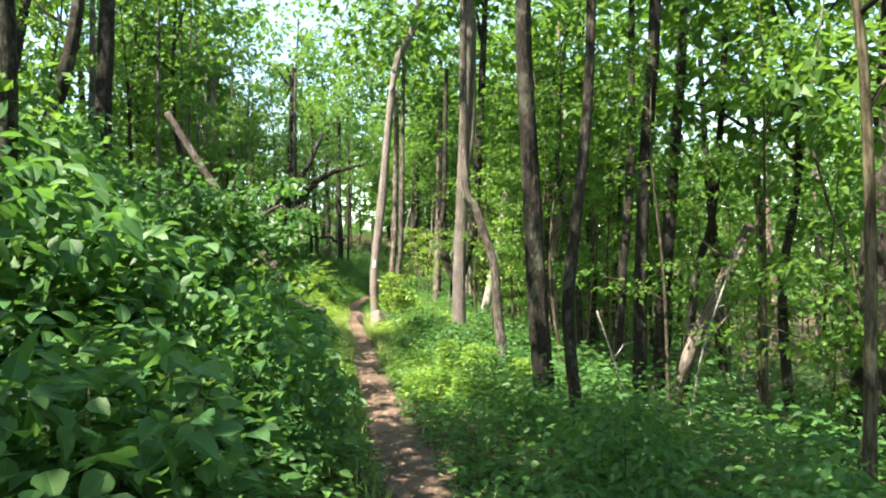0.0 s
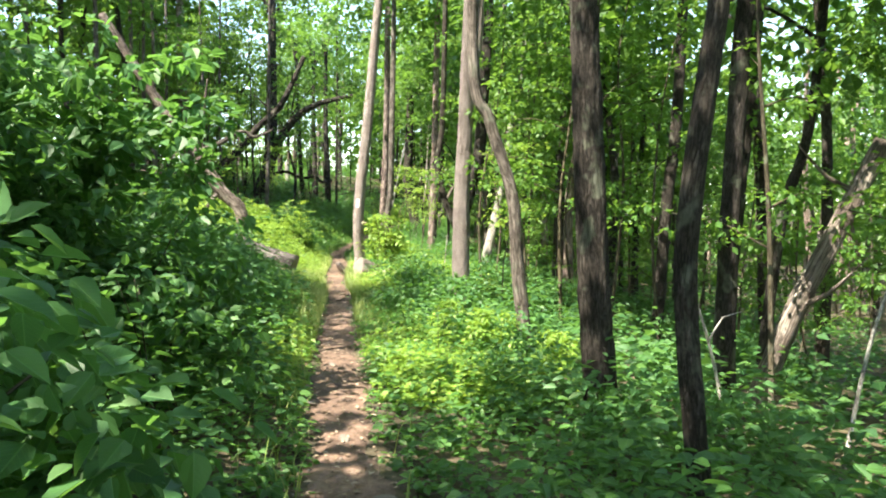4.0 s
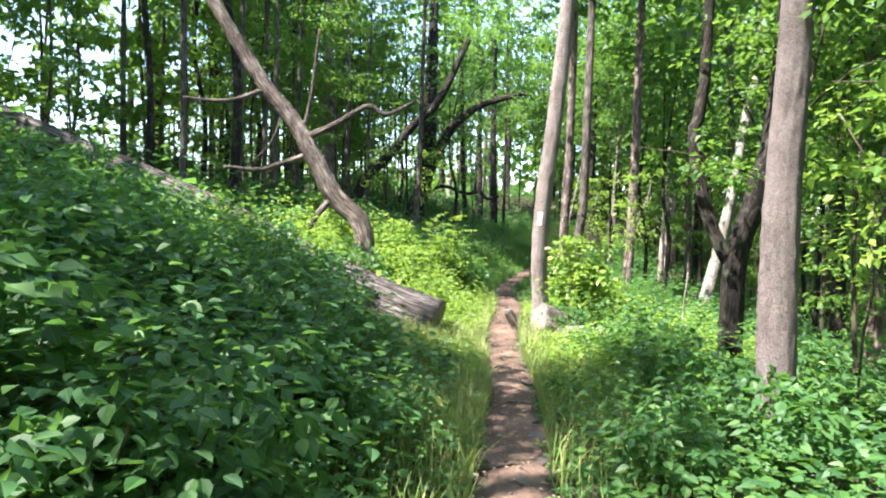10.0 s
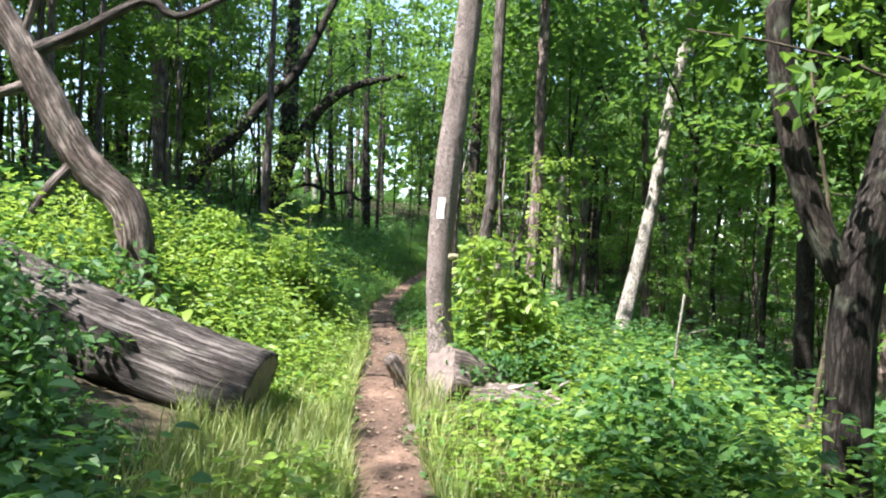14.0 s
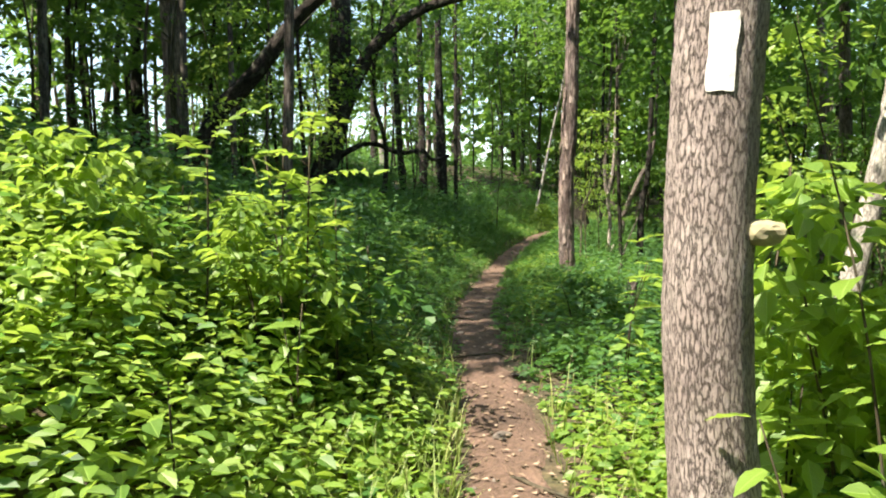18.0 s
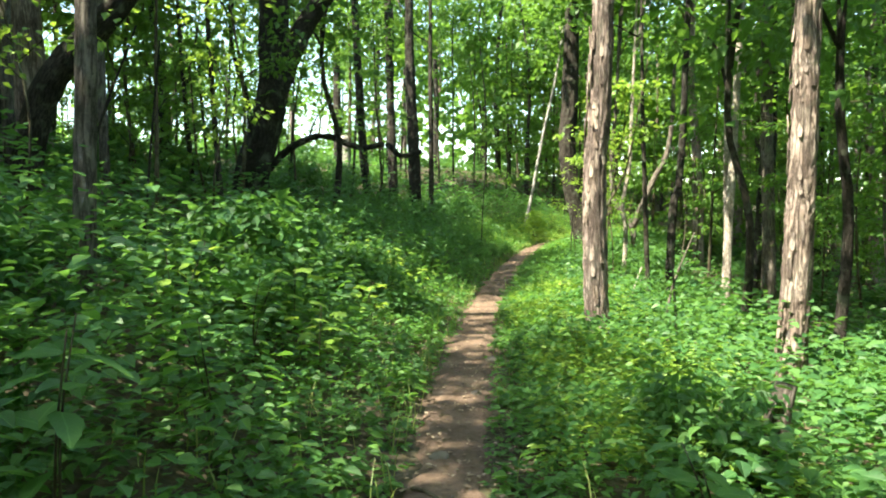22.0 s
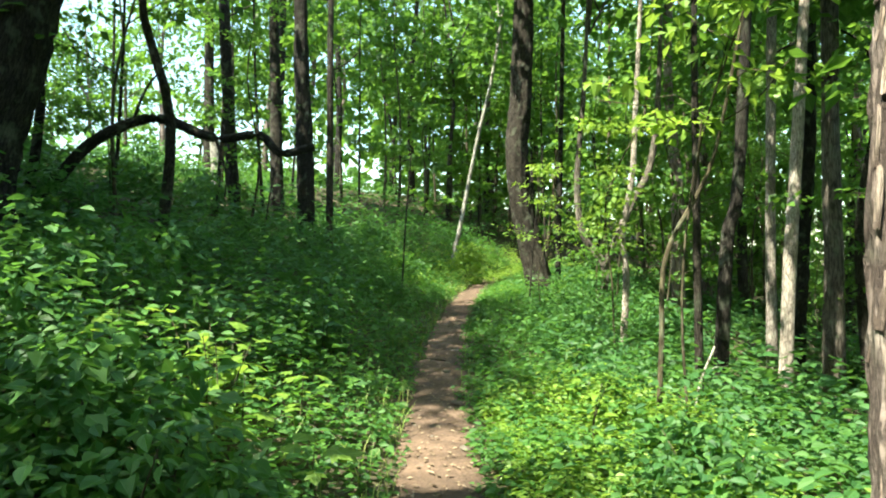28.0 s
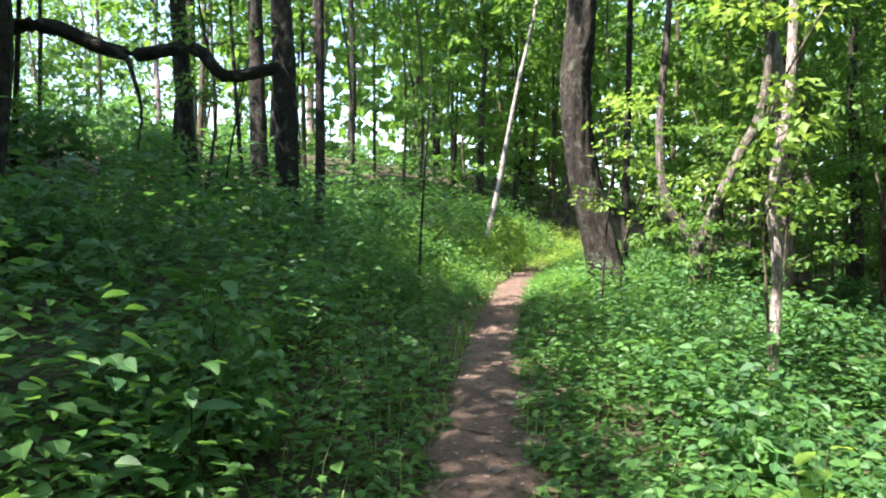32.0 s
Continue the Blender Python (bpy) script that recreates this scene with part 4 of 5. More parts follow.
def shades_glade(x, y, room=3.4):
    for h in (12, 14.5, 17):
        px, py = x - SUN_DIR.x / SUN_DIR.z * h, y - SUN_DIR.y / SUN_DIR.z * h
        if any(((px - a) / (rx + room)) ** 2 + ((py - b) / (ry + room)) ** 2 < 1 for a, b, rx, ry in GLADES):
            return True
    return False


for x, y, _ in scatter(15, -15.5, -8.5, 24, 50, lambda x, y: not shades_glade(x, y), g0, 2.6):
    sc, turn = g0.uniform(0.9, 1.1), g0.uniform(0, 360)
    if not (x < -14 and 40 < y < 42):
        lay(lofty, x, y, sc, turn)
# these close sky gaps far off, save the first, which shades bank bushes
for x, y, sc, a in ((-9.9, 15.2, 0.56, 200), (-9.0, 71.0, 0.9, 20), (-5.4, 74.0, 1.0, 140), (-1.4, 75.5, 1.0, 260), (-12.2, 61.0, 1.05, 80), (8.7, 61.0, 1.05, 310)):
    lay(lofty, x, y, sc, a)

youngs = [young_tree(201, "slender understorey tree with layered green leaves"),
          young_tree(202, "slender understorey tree with drooping green leaves", 7.5, 2.0, 0.045, 1.8, 66),
          young_tree(203, "thin sapling in fresh green leaf", 4.2, 0.7, 0.022, 1.1, 42),
          young_tree(204, "understorey tree with a bare lower stem", 6.5, 2.6, 0.04, 1.7, 60),
          young_tree(205, "leafy sapling of the undergrowth", 3.2, 0.4, 0.02, 1.0, 40)]
spots = scatter(150, -16, 13, -3, 66, lambda x, y: (2.4 < off(x, y) < 12 or -11 < off(x, y) < -4.0) and not (off(x, y) < -7 and y > 50) and not in_sun(x, y, (1.5, 3.5, 5.5), 0.8), rng, 1.2)
spots += [(-12.5, 36.2, 1.0), (-13.2, 34.4, 1.1), (-14.0, 39.0, 1.15)]
spots = [(x + 4.8 if (2.3 < off(x, y) < 5.4 and 33 < y < 52) or (2.3 < off(x, y) < 6.6 and 27.5 < y <= 33.5) else x, y, sc) for x, y, sc in spots]
spots = [(clear_bend(x, y, (1.5, 3.5, 5.5)), y, sc) for x, y, sc in spots]
grow(youngs, spots, 0.8, 1.25, "young trees of the wood", rng)
for x, y, sc, a in ((-9.8, 30.4, 1.1, 10), (-9.3, 33.6, 1.1, 50), (-11.2, 38.2, 1.25, 160), (-9.7, 39.6, 1.15, 20), (-11.0, 41.4, 1.2, 100), (-9.5, 42.8, 1.15, 240), (-12.2, 33.2, 1.3, 330), (-12.6, 36.6, 1.3, 80), (-12.4, 40.2, 1.3, 270)):
    lay(youngs[3], x, y, sc, a)

screen = young_tree(206, "slender tree holding its leaves high in the shade", 9.5, 4.3, 0.05, 2.1, 84, 22, 0.125, LEAF_HIGH, BARK_DARK)
screen.location = (-11.0, 50.5, float(height(-11.0, 50.5)))
for x, y, sc, a in ((-9.6, 53.0, 1.05, 40), (-8.9, 55.2, 1.1, 190), (-9.2, 41.2, 1.2, 260), (-10.8, 43.4, 1.25, 200), (-0.8, 44.2, 1.2, 250), (-12.6, 54.0, 1.0, 330), (-10.4, 58.0, 1.1, 150), (-13.0, 49.0, 1.0, 220), (-13.6, 51.6, 1.0, 20), (-7.4, 66.0, 1.2, 110), (-4.6, 67.6, 1.25, 70), (-2.2, 69.0, 1.2, 300), (0.6, 66.4, 1.2, 150), (3.2, 64.6, 1.1, 30), (-9.8, 63.6, 1.2, 10)):
    lay(screen, x, y, sc, a)

# further off the leaves stand in coarser masses
fars = [young_tree(211, "leafy tree deep in the wood", 8.5, 0.8, 0.06, 2.6, 49, 11, 0.30, arms=1, name="woodland_tree"),
        young_tree(212, "bushy tree deep in the wood", 6.0, 0.3, 0.05, 2.4, 42, 11, 0.28, arms=1, name="woodland_tree"),
        young_tree(213, "tall leafy tree deep in the wood", 11.0, 1.5, 0.07, 2.8, 56, 11, 0.32, arms=1, name="woodland_tree")]
spots = scatter(285, -42, 46, -16, 105, lambda x, y: (off(x, y) > 10 or off(x, y) < -10 or y > 64) and not (off(x, y) < -11 and 50 < y < 74 and rng.random() < 0.88), rng, 1.5)
spots += scatter(46, -24, -11, 27, 48, lambda x, y: off(x, y) < -8.5, rng, 1.6)
spots += scatter(34, -12, 8, 58, 82, lambda x, y: off(x, y) > -9.5 and abs(off(x, y)) > 2.6, rng, 1.5)
spots = [(12 - x, y, sc) if x < -18.5 and 30 < y < 76 else (x, y, sc) for x, y, sc in spots]
spots = [(clear_bend(x, y, (1, 4, 7)), y, sc) for x, y, sc in spots]
grow(fars, spots, 0.8, 1.3, "trees deep in the wood", rng)

bushes = [bush(301, "dense green bush of the undergrowth"), bush(302, "loose green bush of the undergrowth", 34, 24, 0.12), bush(303, "low spreading bush with dark green leaves", 44, 26, 0.09, None, 0.9)]
left_bank = [(x, y, 0.95) for x, y, _ in scatter(64, -16, -3, 12, 64, lambda x, y: -11 < off(x, y) < -2.2 and not (19 < y < 26 and off(x, y) > -3.2), rng, 0.8)]
right_side = [(x, y, 0.85) for x, y, _ in scatter(80, -2, 14, -2, 64, lambda x, y: 1.6 < off(x, y) < 12, rng, 0.8)]
grow(bushes, left_bank + right_side, 0.85, 1.35, "bushes of the undergrowth", rng, 0.05)

near = [bush(311, "dense trailside bush with broad green leaves", 44, 24, 0.09, None, 0.7, 0.95, True), bush(312, "trailside bush with large soft green leaves", 34, 22, 0.105, None, 0.65, 1.0, True)]
wall_spots = [(x, y, (1.0 + 0.25 * min(2.4, -off(x, y) - 1.0)) * (1 if y < 9.4 else 0.72)) for x, y, _ in scatter(34, -5.5, -0.5, -1.5, 20, lambda x, y: -4.0 < off(x, y) < -1.35 - 0.3 * (y > 16), rng, 0.62)]
edge_spots = [(x, y, 0.7) for x, y, _ in scatter(36, -6, 2, 1, 58, lambda x, y: (1.0 < off(x, y) < 2.2 or -2.4 < off(x, y) < -1.3) and not (17 < y < 25.5 and off(x, y) < 0), rng, 0.9)]
lush = [(-6.3, 21.5, 0.8), (-7.6, 21.5, 0.95), (-9.0, 21.4, 1.0), (-10.4, 21.3, 1.0), (0.4, 17.4, 1.0), (-0.2, 18.9, 1.0), (0.7, 19.4, 1.15), (-4.6, 17.6, 0.85), (-5.9, 18.9, 1.0), (-3.6, 16.4, 0.95), (0.9, 15.4, 0.9)]
grow(near, lush + wall_spots + edge_spots, 0.85, 1.2, "bushes along the trail", rng, 0.05)

for k, (x, y, sc) in enumerate(((-4.55, 20.0, 0.78), (-5.1, 20.25, 0.95), (-5.75, 20.1, 1.05), (-6.5, 20.3, 1.1), (-7.3, 20.3, 1.1), (-8.2, 20.4, 1.1), (-4.9, 19.2, 0.9), (-5.6, 19.1, 1.0), (-4.4, 18.5, 0.8), (-9.4, 20.8, 0.8), (-3.9, 19.9, 0.42), (-3.65, 19.3, 0.45), (-4.15, 19.2, 0.6))):
    lay(near[k % 2], x, y, sc, 47 * k, 0.05)

# the high thicket that leans over the first bend
thicket = bush(321, "tall thicket of dark green leaves on the bank", 120, 24, 0.12, None, 1.0, 3.0, True, "thicket")
thicket.location = (-2.65, 10.2, float(height(-2.65, 10.2)) - 0.1)
thicket["group"] = "thickets on the bank"
for x, y, s, a in ((-3.8, 10.3, 0.9, 130), (-3.3, 8.6, 0.85, 170), (-3.5, 7.0, 0.85, 250), (-4.7, 8.6, 1.0, 60), (-2.9, 6.2, 0.6, 190), (-4.4, 5.4, 0.75, 20)):
    lay(thicket, x, y, s, a, 0.1)

# the sunlit leaf colour adds brightness to this shrub and its copies
bright = bush(331, "bright yellow-green spicebush behind the blazed tree", 50, 22, 0.125, LEAF_SUNLIT, 0.75, 2.0, True, "leafy_shrub")
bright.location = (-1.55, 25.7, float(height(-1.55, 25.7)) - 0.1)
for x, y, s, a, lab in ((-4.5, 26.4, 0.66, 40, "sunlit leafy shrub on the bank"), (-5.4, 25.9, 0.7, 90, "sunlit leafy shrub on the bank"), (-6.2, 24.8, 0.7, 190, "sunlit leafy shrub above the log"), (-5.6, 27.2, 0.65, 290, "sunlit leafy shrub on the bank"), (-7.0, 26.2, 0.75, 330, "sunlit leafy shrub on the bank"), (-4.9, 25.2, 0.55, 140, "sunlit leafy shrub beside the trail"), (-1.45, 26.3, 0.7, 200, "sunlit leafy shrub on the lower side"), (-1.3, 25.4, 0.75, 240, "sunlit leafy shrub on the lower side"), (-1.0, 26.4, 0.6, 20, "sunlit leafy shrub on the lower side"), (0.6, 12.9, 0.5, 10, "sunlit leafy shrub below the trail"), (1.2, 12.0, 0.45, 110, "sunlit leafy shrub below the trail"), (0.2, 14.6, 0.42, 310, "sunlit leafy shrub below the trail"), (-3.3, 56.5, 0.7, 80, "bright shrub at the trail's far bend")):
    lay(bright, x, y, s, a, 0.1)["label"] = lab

# ---- undergrowth too thick to count ----
def herbs(name, label, n, x_of, lean_h, size, material, rng, per=9, fine=False, width=0.6, far=64, start=-3):
    """Low leafy plants over a strip of the floor; x_of gives the offsets from the trail."""
    y = rng.uniform(start, far, n)
    d = x_of(n)
    x = path_x(y) + d
    free = ~((x > -5.5) & (x < -3.0) & (y > 19.2) & (y < 22.3)) & ~((x > -2.9) & (x < -0.8) & (y > 23.0) & (y < 24.3))
    # ordinary green thins out in the clearing, leaving the sun-coloured leaves
    if material is not LEAF_SUNLIT:
        free &= ~((y > 19.6) & (y < 27.6) & (d > -4.2) & (d < 1.0) & (rng.random(n) < 0.8))
    x, y, d, n = x[free], y[free], d[free], int(free.sum())
    h = lean_h(d, y) * rng.uniform(0.45, 1.2, n)
    k = n * per
    bx, by, bh = np.repeat(x, per), np.repeat(y, per), np.repeat(h, per)
    a = rng.uniform(0, 2 * math.pi, k)
    f = rng.uniform(0.2, 1.0, k)
    r = (0.05 + 0.32 * np.minimum(bh, 0.6)) * rng.uniform(0.2, 1.0, k) * (0.4 + f)
    px, py = bx + np.cos(a) * r, by + np.sin(a) * r
    at = np.stack([px, py, height(bx, by) + bh * f], 1)
    along = np.stack([np.cos(a), np.sin(a), rng.uniform(-0.35, 0.3, k)], 1)
    me = leaves(name, at, along, UP + 0.45 * unit(k, rng), size * rng.uniform(0.55, 1.3, k), width, fine)
    return tagged(put(name, me, material), label, "undergrowth", kind="stuff")


def tall_h(d, y):
    base = np.interp(np.abs(d), (0.3, 0.6, 1.2, 2.5, 6), (0.10, 0.24, 0.55, 0.85, 0.9))
    return base * np.where(d < 0, 1.1, 0.85) * (0.7 + 0.6 * np.sin(y * 0.9 + d) ** 2)


g1 = np.random.default_rng(31)


def sides(lo, reach, power):
    return lambda n: np.where(g1.random(n) < 0.5, -1, 1) * (lo + reach * g1.random(n) ** power)


herbs("undergrowth", "knee-high green herbs crowding the trail's edges", 6200, sides(0.37, 1.6, 1.1), tall_h, 0.078, LEAF_HERB, g1, 10, True, 0.74)
herbs("low_herbs", "small low green herbs along the trail", 6500, sides(0.27, 1.3, 1.4), lambda d, y: 0.5 * tall_h(d, y), 0.055, LEAF_HERB, g1, 8, False, 0.7)
herbs("bank_herbs", "waist-high green plants on the bank and verge", 10500, sides(1.4, 3.2, 1.1), tall_h, 0.098, LEAF_SHRUB, g1, 10, True, 0.74)
herbs("bank_vines", "small-leaved green vines draped over the bank", 2900, lambda n: -(0.75 + 5.4 * g1.random(n)), lambda d, y: np.interp(-d, (0.7, 1.6, 3, 6), (0.35, 0.75, 0.95, 0.85)), 0.09, LEAF_SHRUB, g1, 12, True, 0.78, 20.9, 1.0)
herbs("ground_cover", "low green leaves carpeting the ground beside the trail", 8500, sides(0.55, 4.6, 1.0), lambda d, y: 0.30 + 0 * d, 0.066, LEAF_HERB, g1, 11, False, 0.74, 56, 24)
herbs("slope_herbs", "green plants covering the wooded slopes", 9300, sides(3.8, 20, 1.25), tall_h, 0.22, LEAF_SHRUB, g1, 9, False, 0.75, 88)

# from here on, herbs whose leaf colour itself carries the sunlight
herbs("sunlit_herbs", "clearing herbs, their yellow-green brightened to look sunlit", 6600, lambda n: np.where(g1.random(n) < 0.7, -1, 1) * (0.4 + 3.6 * g1.random(n) ** 1.1), lambda d, y: 0.95 * tall_h(d, y), 0.068, LEAF_SUNLIT, g1, 9, True, 0.74, 27.8, 19.0)
herbs("glade_herbs", "trailside herbs, a pool of light put into their leaf colour", 800, lambda n: np.where(g1.random(n) < 0.2, -0.35 - 0.4 * g1.random(n), 0.4 + 1.2 * g1.random(n)), lambda d, y: 0.8 * tall_h(d, y), 0.07, LEAF_SUNLIT, g1, 9, True, 0.74, 14.0, 10.2)
herbs("verge_herbs", "fine sunlit herbs on the trail's lower verge", 1500, lambda n: 0.5 + 1.9 * g1.random(n), lambda d, y: 0.7 * tall_h(d, y), 0.056, LEAF_SUNLIT, g1, 10, True, 0.6, 42.6, 38.2)
herbs("slope_verge_herbs", "fine sunlit herbs below the hickory", 1000, lambda n: 0.6 + 1.7 * g1.random(n), lambda d, y: 0.7 * tall_h(d, y), 0.056, LEAF_SUNLIT, g1, 10, True, 0.6, 36.4, 32.0)
herbs("far_sunlit_herbs", "herbs at the trail's far bend, coloured pale as if sunlit", 1900, lambda n: -2.6 + 5.2 * g1.random(n), lambda d, y: 0.22 + 0.1 * np.abs(d), 0.08, LEAF_SUNLIT, g1, 10, False, 0.6, 67, 56.5)
herbs("bend_herbs", "sunlit herbs where the trail nears its far bend", 420, lambda n: np.where(g1.random(n) < 0.6, -1, 1) * (0.35 + 2.2 * g1.random(n)), lambda d, y: 0.6 * tall_h(d, y), 0.10, LEAF_SUNLIT, g1, 9, False, 0.74, 57, 52.5)


def grass(name, label, spots_n, rng):
    n = spots_n
    y = np.where(rng.random(n) < 0.82, rng.normal(20.5, 3.0, n), rng.uniform(-2, 60, n))
    d = np.where(rng.random(n) < 0.8, -1, 1) * (0.28 + 1.2 * rng.random(n) ** 1.5)
    x = path_x(y) + d
    a = rng.uniform(0, 6.28, n)
    h = rng.uniform(0.12, 0.34, n)
    bend = h * rng.uniform(0.2, 0.8, n)
    w = rng.uniform(0.003, 0.006, n)
    c, s = np.cos(a), np.sin(a)
    z = height(x, y)
    v = np.stack([np.stack([x - s * w, y + c * w, z - 0.01], 1), np.stack([x + s * w, y - c * w, z - 0.01], 1),
                  np.stack([x + c * bend * 0.35 + s * w * 0.8, y + s * bend * 0.35 - c * w * 0.8, z + h * 0.6], 1), np.stack([x + c * bend * 0.35 - s * w * 0.8, y + s * bend * 0.35 + c * w * 0.8, z + h * 0.6], 1),
                  np.stack([x + c * bend, y + s * bend, z + h], 1)], 1)
    f = np.array([(0, 1, 2), (0, 2, 3), (3, 2, 4)])[None] + (np.arange(n) * 5)[:, None, None]
    uv = np.tile(np.array([(0, 0.4), (0, 0.6), (0.6, 0.6), (0.6, 0.4), (1, 0.5)]), (n, 1))
    return tagged(put(name, mesh_np(name, v.reshape(-1, 3), f.reshape(-1, 3), uv), GRASS), label, "grass", kind="stuff")


grass("grass", "pale sunlit grass tufts along the trail", 17000, np.random.default_rng(32))

# fallen leaves, on the trail and beside it
g2 = np.random.default_rng(33)
n = 9000
ly = g2.uniform(-3, 62, n)
ld = g2.normal(0, 0.42, n)
lx = path_x(ly) + ld
lz = height(lx, ly) + np.where(np.abs(ld) < 0.3, 0.034, 0.016)
la = g2.uniform(0, 6.28, n)
me = leaves("leaf_litter", np.stack([lx, ly, lz], 1), np.stack([np.cos(la), np.sin(la), g2.uniform(-0.1, 0.2, n)], 1), UP + 0.25 * unit(n, g2), g2.uniform(0.02, 0.06, n), 0.6)
tagged(put("leaf_litter", me, LITTER), "dry brown fallen leaves on the dirt trail", "leaf litter", kind="stuff")

# ---- the far woods, where stems and leaves run together ----
g3 = np.random.default_rng(34)
n = 26000
ang = g3.uniform(-2.4, 2.1, n)
dist = g3.uniform(52, 78, n)
fx, fy = -1 + np.sin(ang) * dist, 30 + np.cos(ang) * dist * 1.05
top = np.where((fx < -14) & (fy > 40), 1.5 + 3.0 * g3.random(n), 14.0)
fz = height(fx, fy) + g3.uniform(0, 1, n) * top
me = leaves("far_woods", np.stack([fx, fy, fz], 1), unit(n, g3), UP + 0.9 * unit(n, g3), g3.uniform(0.7, 1.5, n), 0.8)
tagged(put("far_woods", me, LEAF_TREE), "hazy green mass of the woods far off", "woods", kind="stuff")

# ---- on the blazed tree: the painted mark ----
def stem_patch(line, z0, z1, angle, spread, r, lift, rng):
    """A thin curved sheet that lies on a stem, between two heights and round part of it."""
    c = spline(line, 0.05)
    bm = bmesh.new()
    rows = []
    for k in range(7):
        z = z0 + (z1 - z0) * k / 6
        p = c[np.argmin(abs(c[:, 2] - z))]
        wob = rng.uniform(0.93, 1.06)
        rows.append([bm.verts.new((p[0] + (r + lift) * math.cos(angle + spread * wob * (q / 5 - 0.5)), p[1] + (r + lift) * math.sin(angle + spread * wob * (q / 5 - 0.5)), z + rng.uniform(-0.004, 0.004))) for q in range(6)])
    for a, b in zip(rows, rows[1:]):
        for q in range(5):
            bm.faces.new((a[q], a[q + 1], b[q + 1], b[q]))
    me = bpy.data.meshes.new("trail_blaze")
    bm.to_mesh(me)
    bm.free()
    return me


foot = np.array(blazed.location)
blaze_line = [np.array(p) - foot for p in ((-2.22, 24.8, -0.7), (-2.30, 24.8, 0.67), (-2.23, 24.8, 1.98), (-2.09, 24.8, 3.21))]
mark = put("trail_blaze", stem_patch(blaze_line, 1.36 - foot[2], 1.60 - foot[2], math.radians(-100), 0.56, 0.1455, 0.008, random.Random(3)), PAINT, blazed, "white painted trail blaze")
mark.modifiers.new("thick", "SOLIDIFY").thickness = 0.003

bm = bmesh.new()
bmesh.ops.create_icosphere(bm, subdivisions=3, radius=1.0)
for v in bm.verts:
    k = 1 + 0.18 * noise.noise(v.co * 2.1 + Vector((4, 0, 0)))
    v.co = Vector((v.co.x * 0.075 * k, v.co.y * 0.06 * k, v.co.z * (0.032 if v.co.z > 0 else 0.055) * k))
fungus = bpy.data.meshes.new("bracket_fungus")
bm.to_mesh(fungus)
bm.free()
put("bracket_fungus", fungus, plain("pale_fungus", (0.27, 0.24, 0.15), 0.85, 0.3, 18), blazed, "pale bracket fungus on the stem", Matrix.Translation((-2.15 - foot[0], 24.74 - foot[1], 0.93 - foot[2])))

# ---- shaggy plates on the hickories ----
def plate_mesh(seed):
    g = random.Random(seed)
    w, h, t = g.uniform(0.028, 0.052), g.uniform(0.10, 0.24), 0.006
    rows = []
    bm = bmesh.new()
    for k in range(4):
        f = k / 3
        ww = w * (0.65 + 0.5 * math.sin(math.pi * (0.2 + 0.6 * f))) * g.uniform(0.85, 1.1)
        out = 0.011 * (1 - f) ** 2
        rows.append([bm.verts.new((out, -ww / 2, h * f)), bm.verts.new((out, ww / 2, h * f + g.uniform(-0.01, 0.01))), bm.verts.new((out + t, ww / 2, h * f)), bm.verts.new((out + t, -ww / 2, h * f))])
    for a, b in zip(rows, rows[1:]):
        for q in range(4):
            bm.faces.new((a[q], a[(q + 1) % 4], b[(q + 1) % 4], b[q]))
    bm.faces.new(rows[0][::-1])
    bm.faces.new(rows[-1])
    me = bpy.data.meshes.new("bark_plate")
    bm.to_mesh(me)
    bm.free()
    co = np.array([v.co for v in me.vertices]) * (1, 1, 1) + seed
    me.attributes.new("grain", "FLOAT_VECTOR", "POINT").data.foreach_set("vector", co.astype(np.float32).ravel())
    me.materials.append(BARK_HICKORY)
    return me


PLATES = [plate_mesh(k) for k in range(6)]


def shag(tree, line, r, low, high, count, seed):
    g = random.Random(seed)
    o = np.array(tree.location)
    c = spline([np.array(p) - o for p in line], 0.05)
    for k in range(count):
        z = g.uniform(low, high)
        p = c[np.argmin(abs(c[:, 2] - z))]
        a = g.uniform(0, 6.28)
        m = Matrix.Translation((p[0], p[1], z)) @ Matrix.Rotation(a, 4, "Z") @ Matrix.Translation((r * g.uniform(0.93, 1.0), 0, 0)) @ Matrix.Rotation(radians(g.uniform(-7, 7)), 4, "X") @ Matrix.Rotation(radians(g.uniform(-3, 3)), 4, "Y")
        put("bark_plate", PLATES[k % 6], None, tree, "", m)


shag(hickory, [(-2.46, 37.3, -1.0), (-2.53, 37.3, 0.42), (-2.52, 37.3, 1.79), (-2.42, 37.3, 3.62)], 0.143, 0.2, 4.0, 150, 1)
shag(hickory_low, [(-0.42, 36.5, -1.4), (-0.31, 36.5, 0.67), (-0.23, 36.5, 3.54)], 0.15, 0.4, 4.4, 100, 2)

# ---- plants whose leaves can be told apart ----
def big_leaf(seed, length, width, teeth=9):
    """A broad toothed leaf, arched along its midrib, with the two halves folded up."""
    g = random.Random(seed)
    verts, faces, uv = [], [], []
    n = teeth
    for k in range(n + 1):
        f = k / n
        half = width / 2 * math.sin(math.pi * min(1, f * 0.92 + 0.06)) ** 0.75 * (1 - 0.35 * f)
        droop = -0.22 * length * f * f
        tooth = 1 + (0.10 if k % 2 else -0.03)
        for side in (-1, 0, 1):
            verts.append((length * f + (0.012 * length if side and k % 2 else 0), side * half * tooth, droop + abs(side) * half * 0.22 + g.uniform(-0.004, 0.004)))
            uv.append((f, 0.5 + 0.5 * side * half / (width / 2)))
    for k in range(n):
        for q in (0, 1):
            a = k * 3 + q
            faces.append((a, a + 3, a + 4, a + 1))
    return mesh_np("leaf", verts, faces, uv, True)


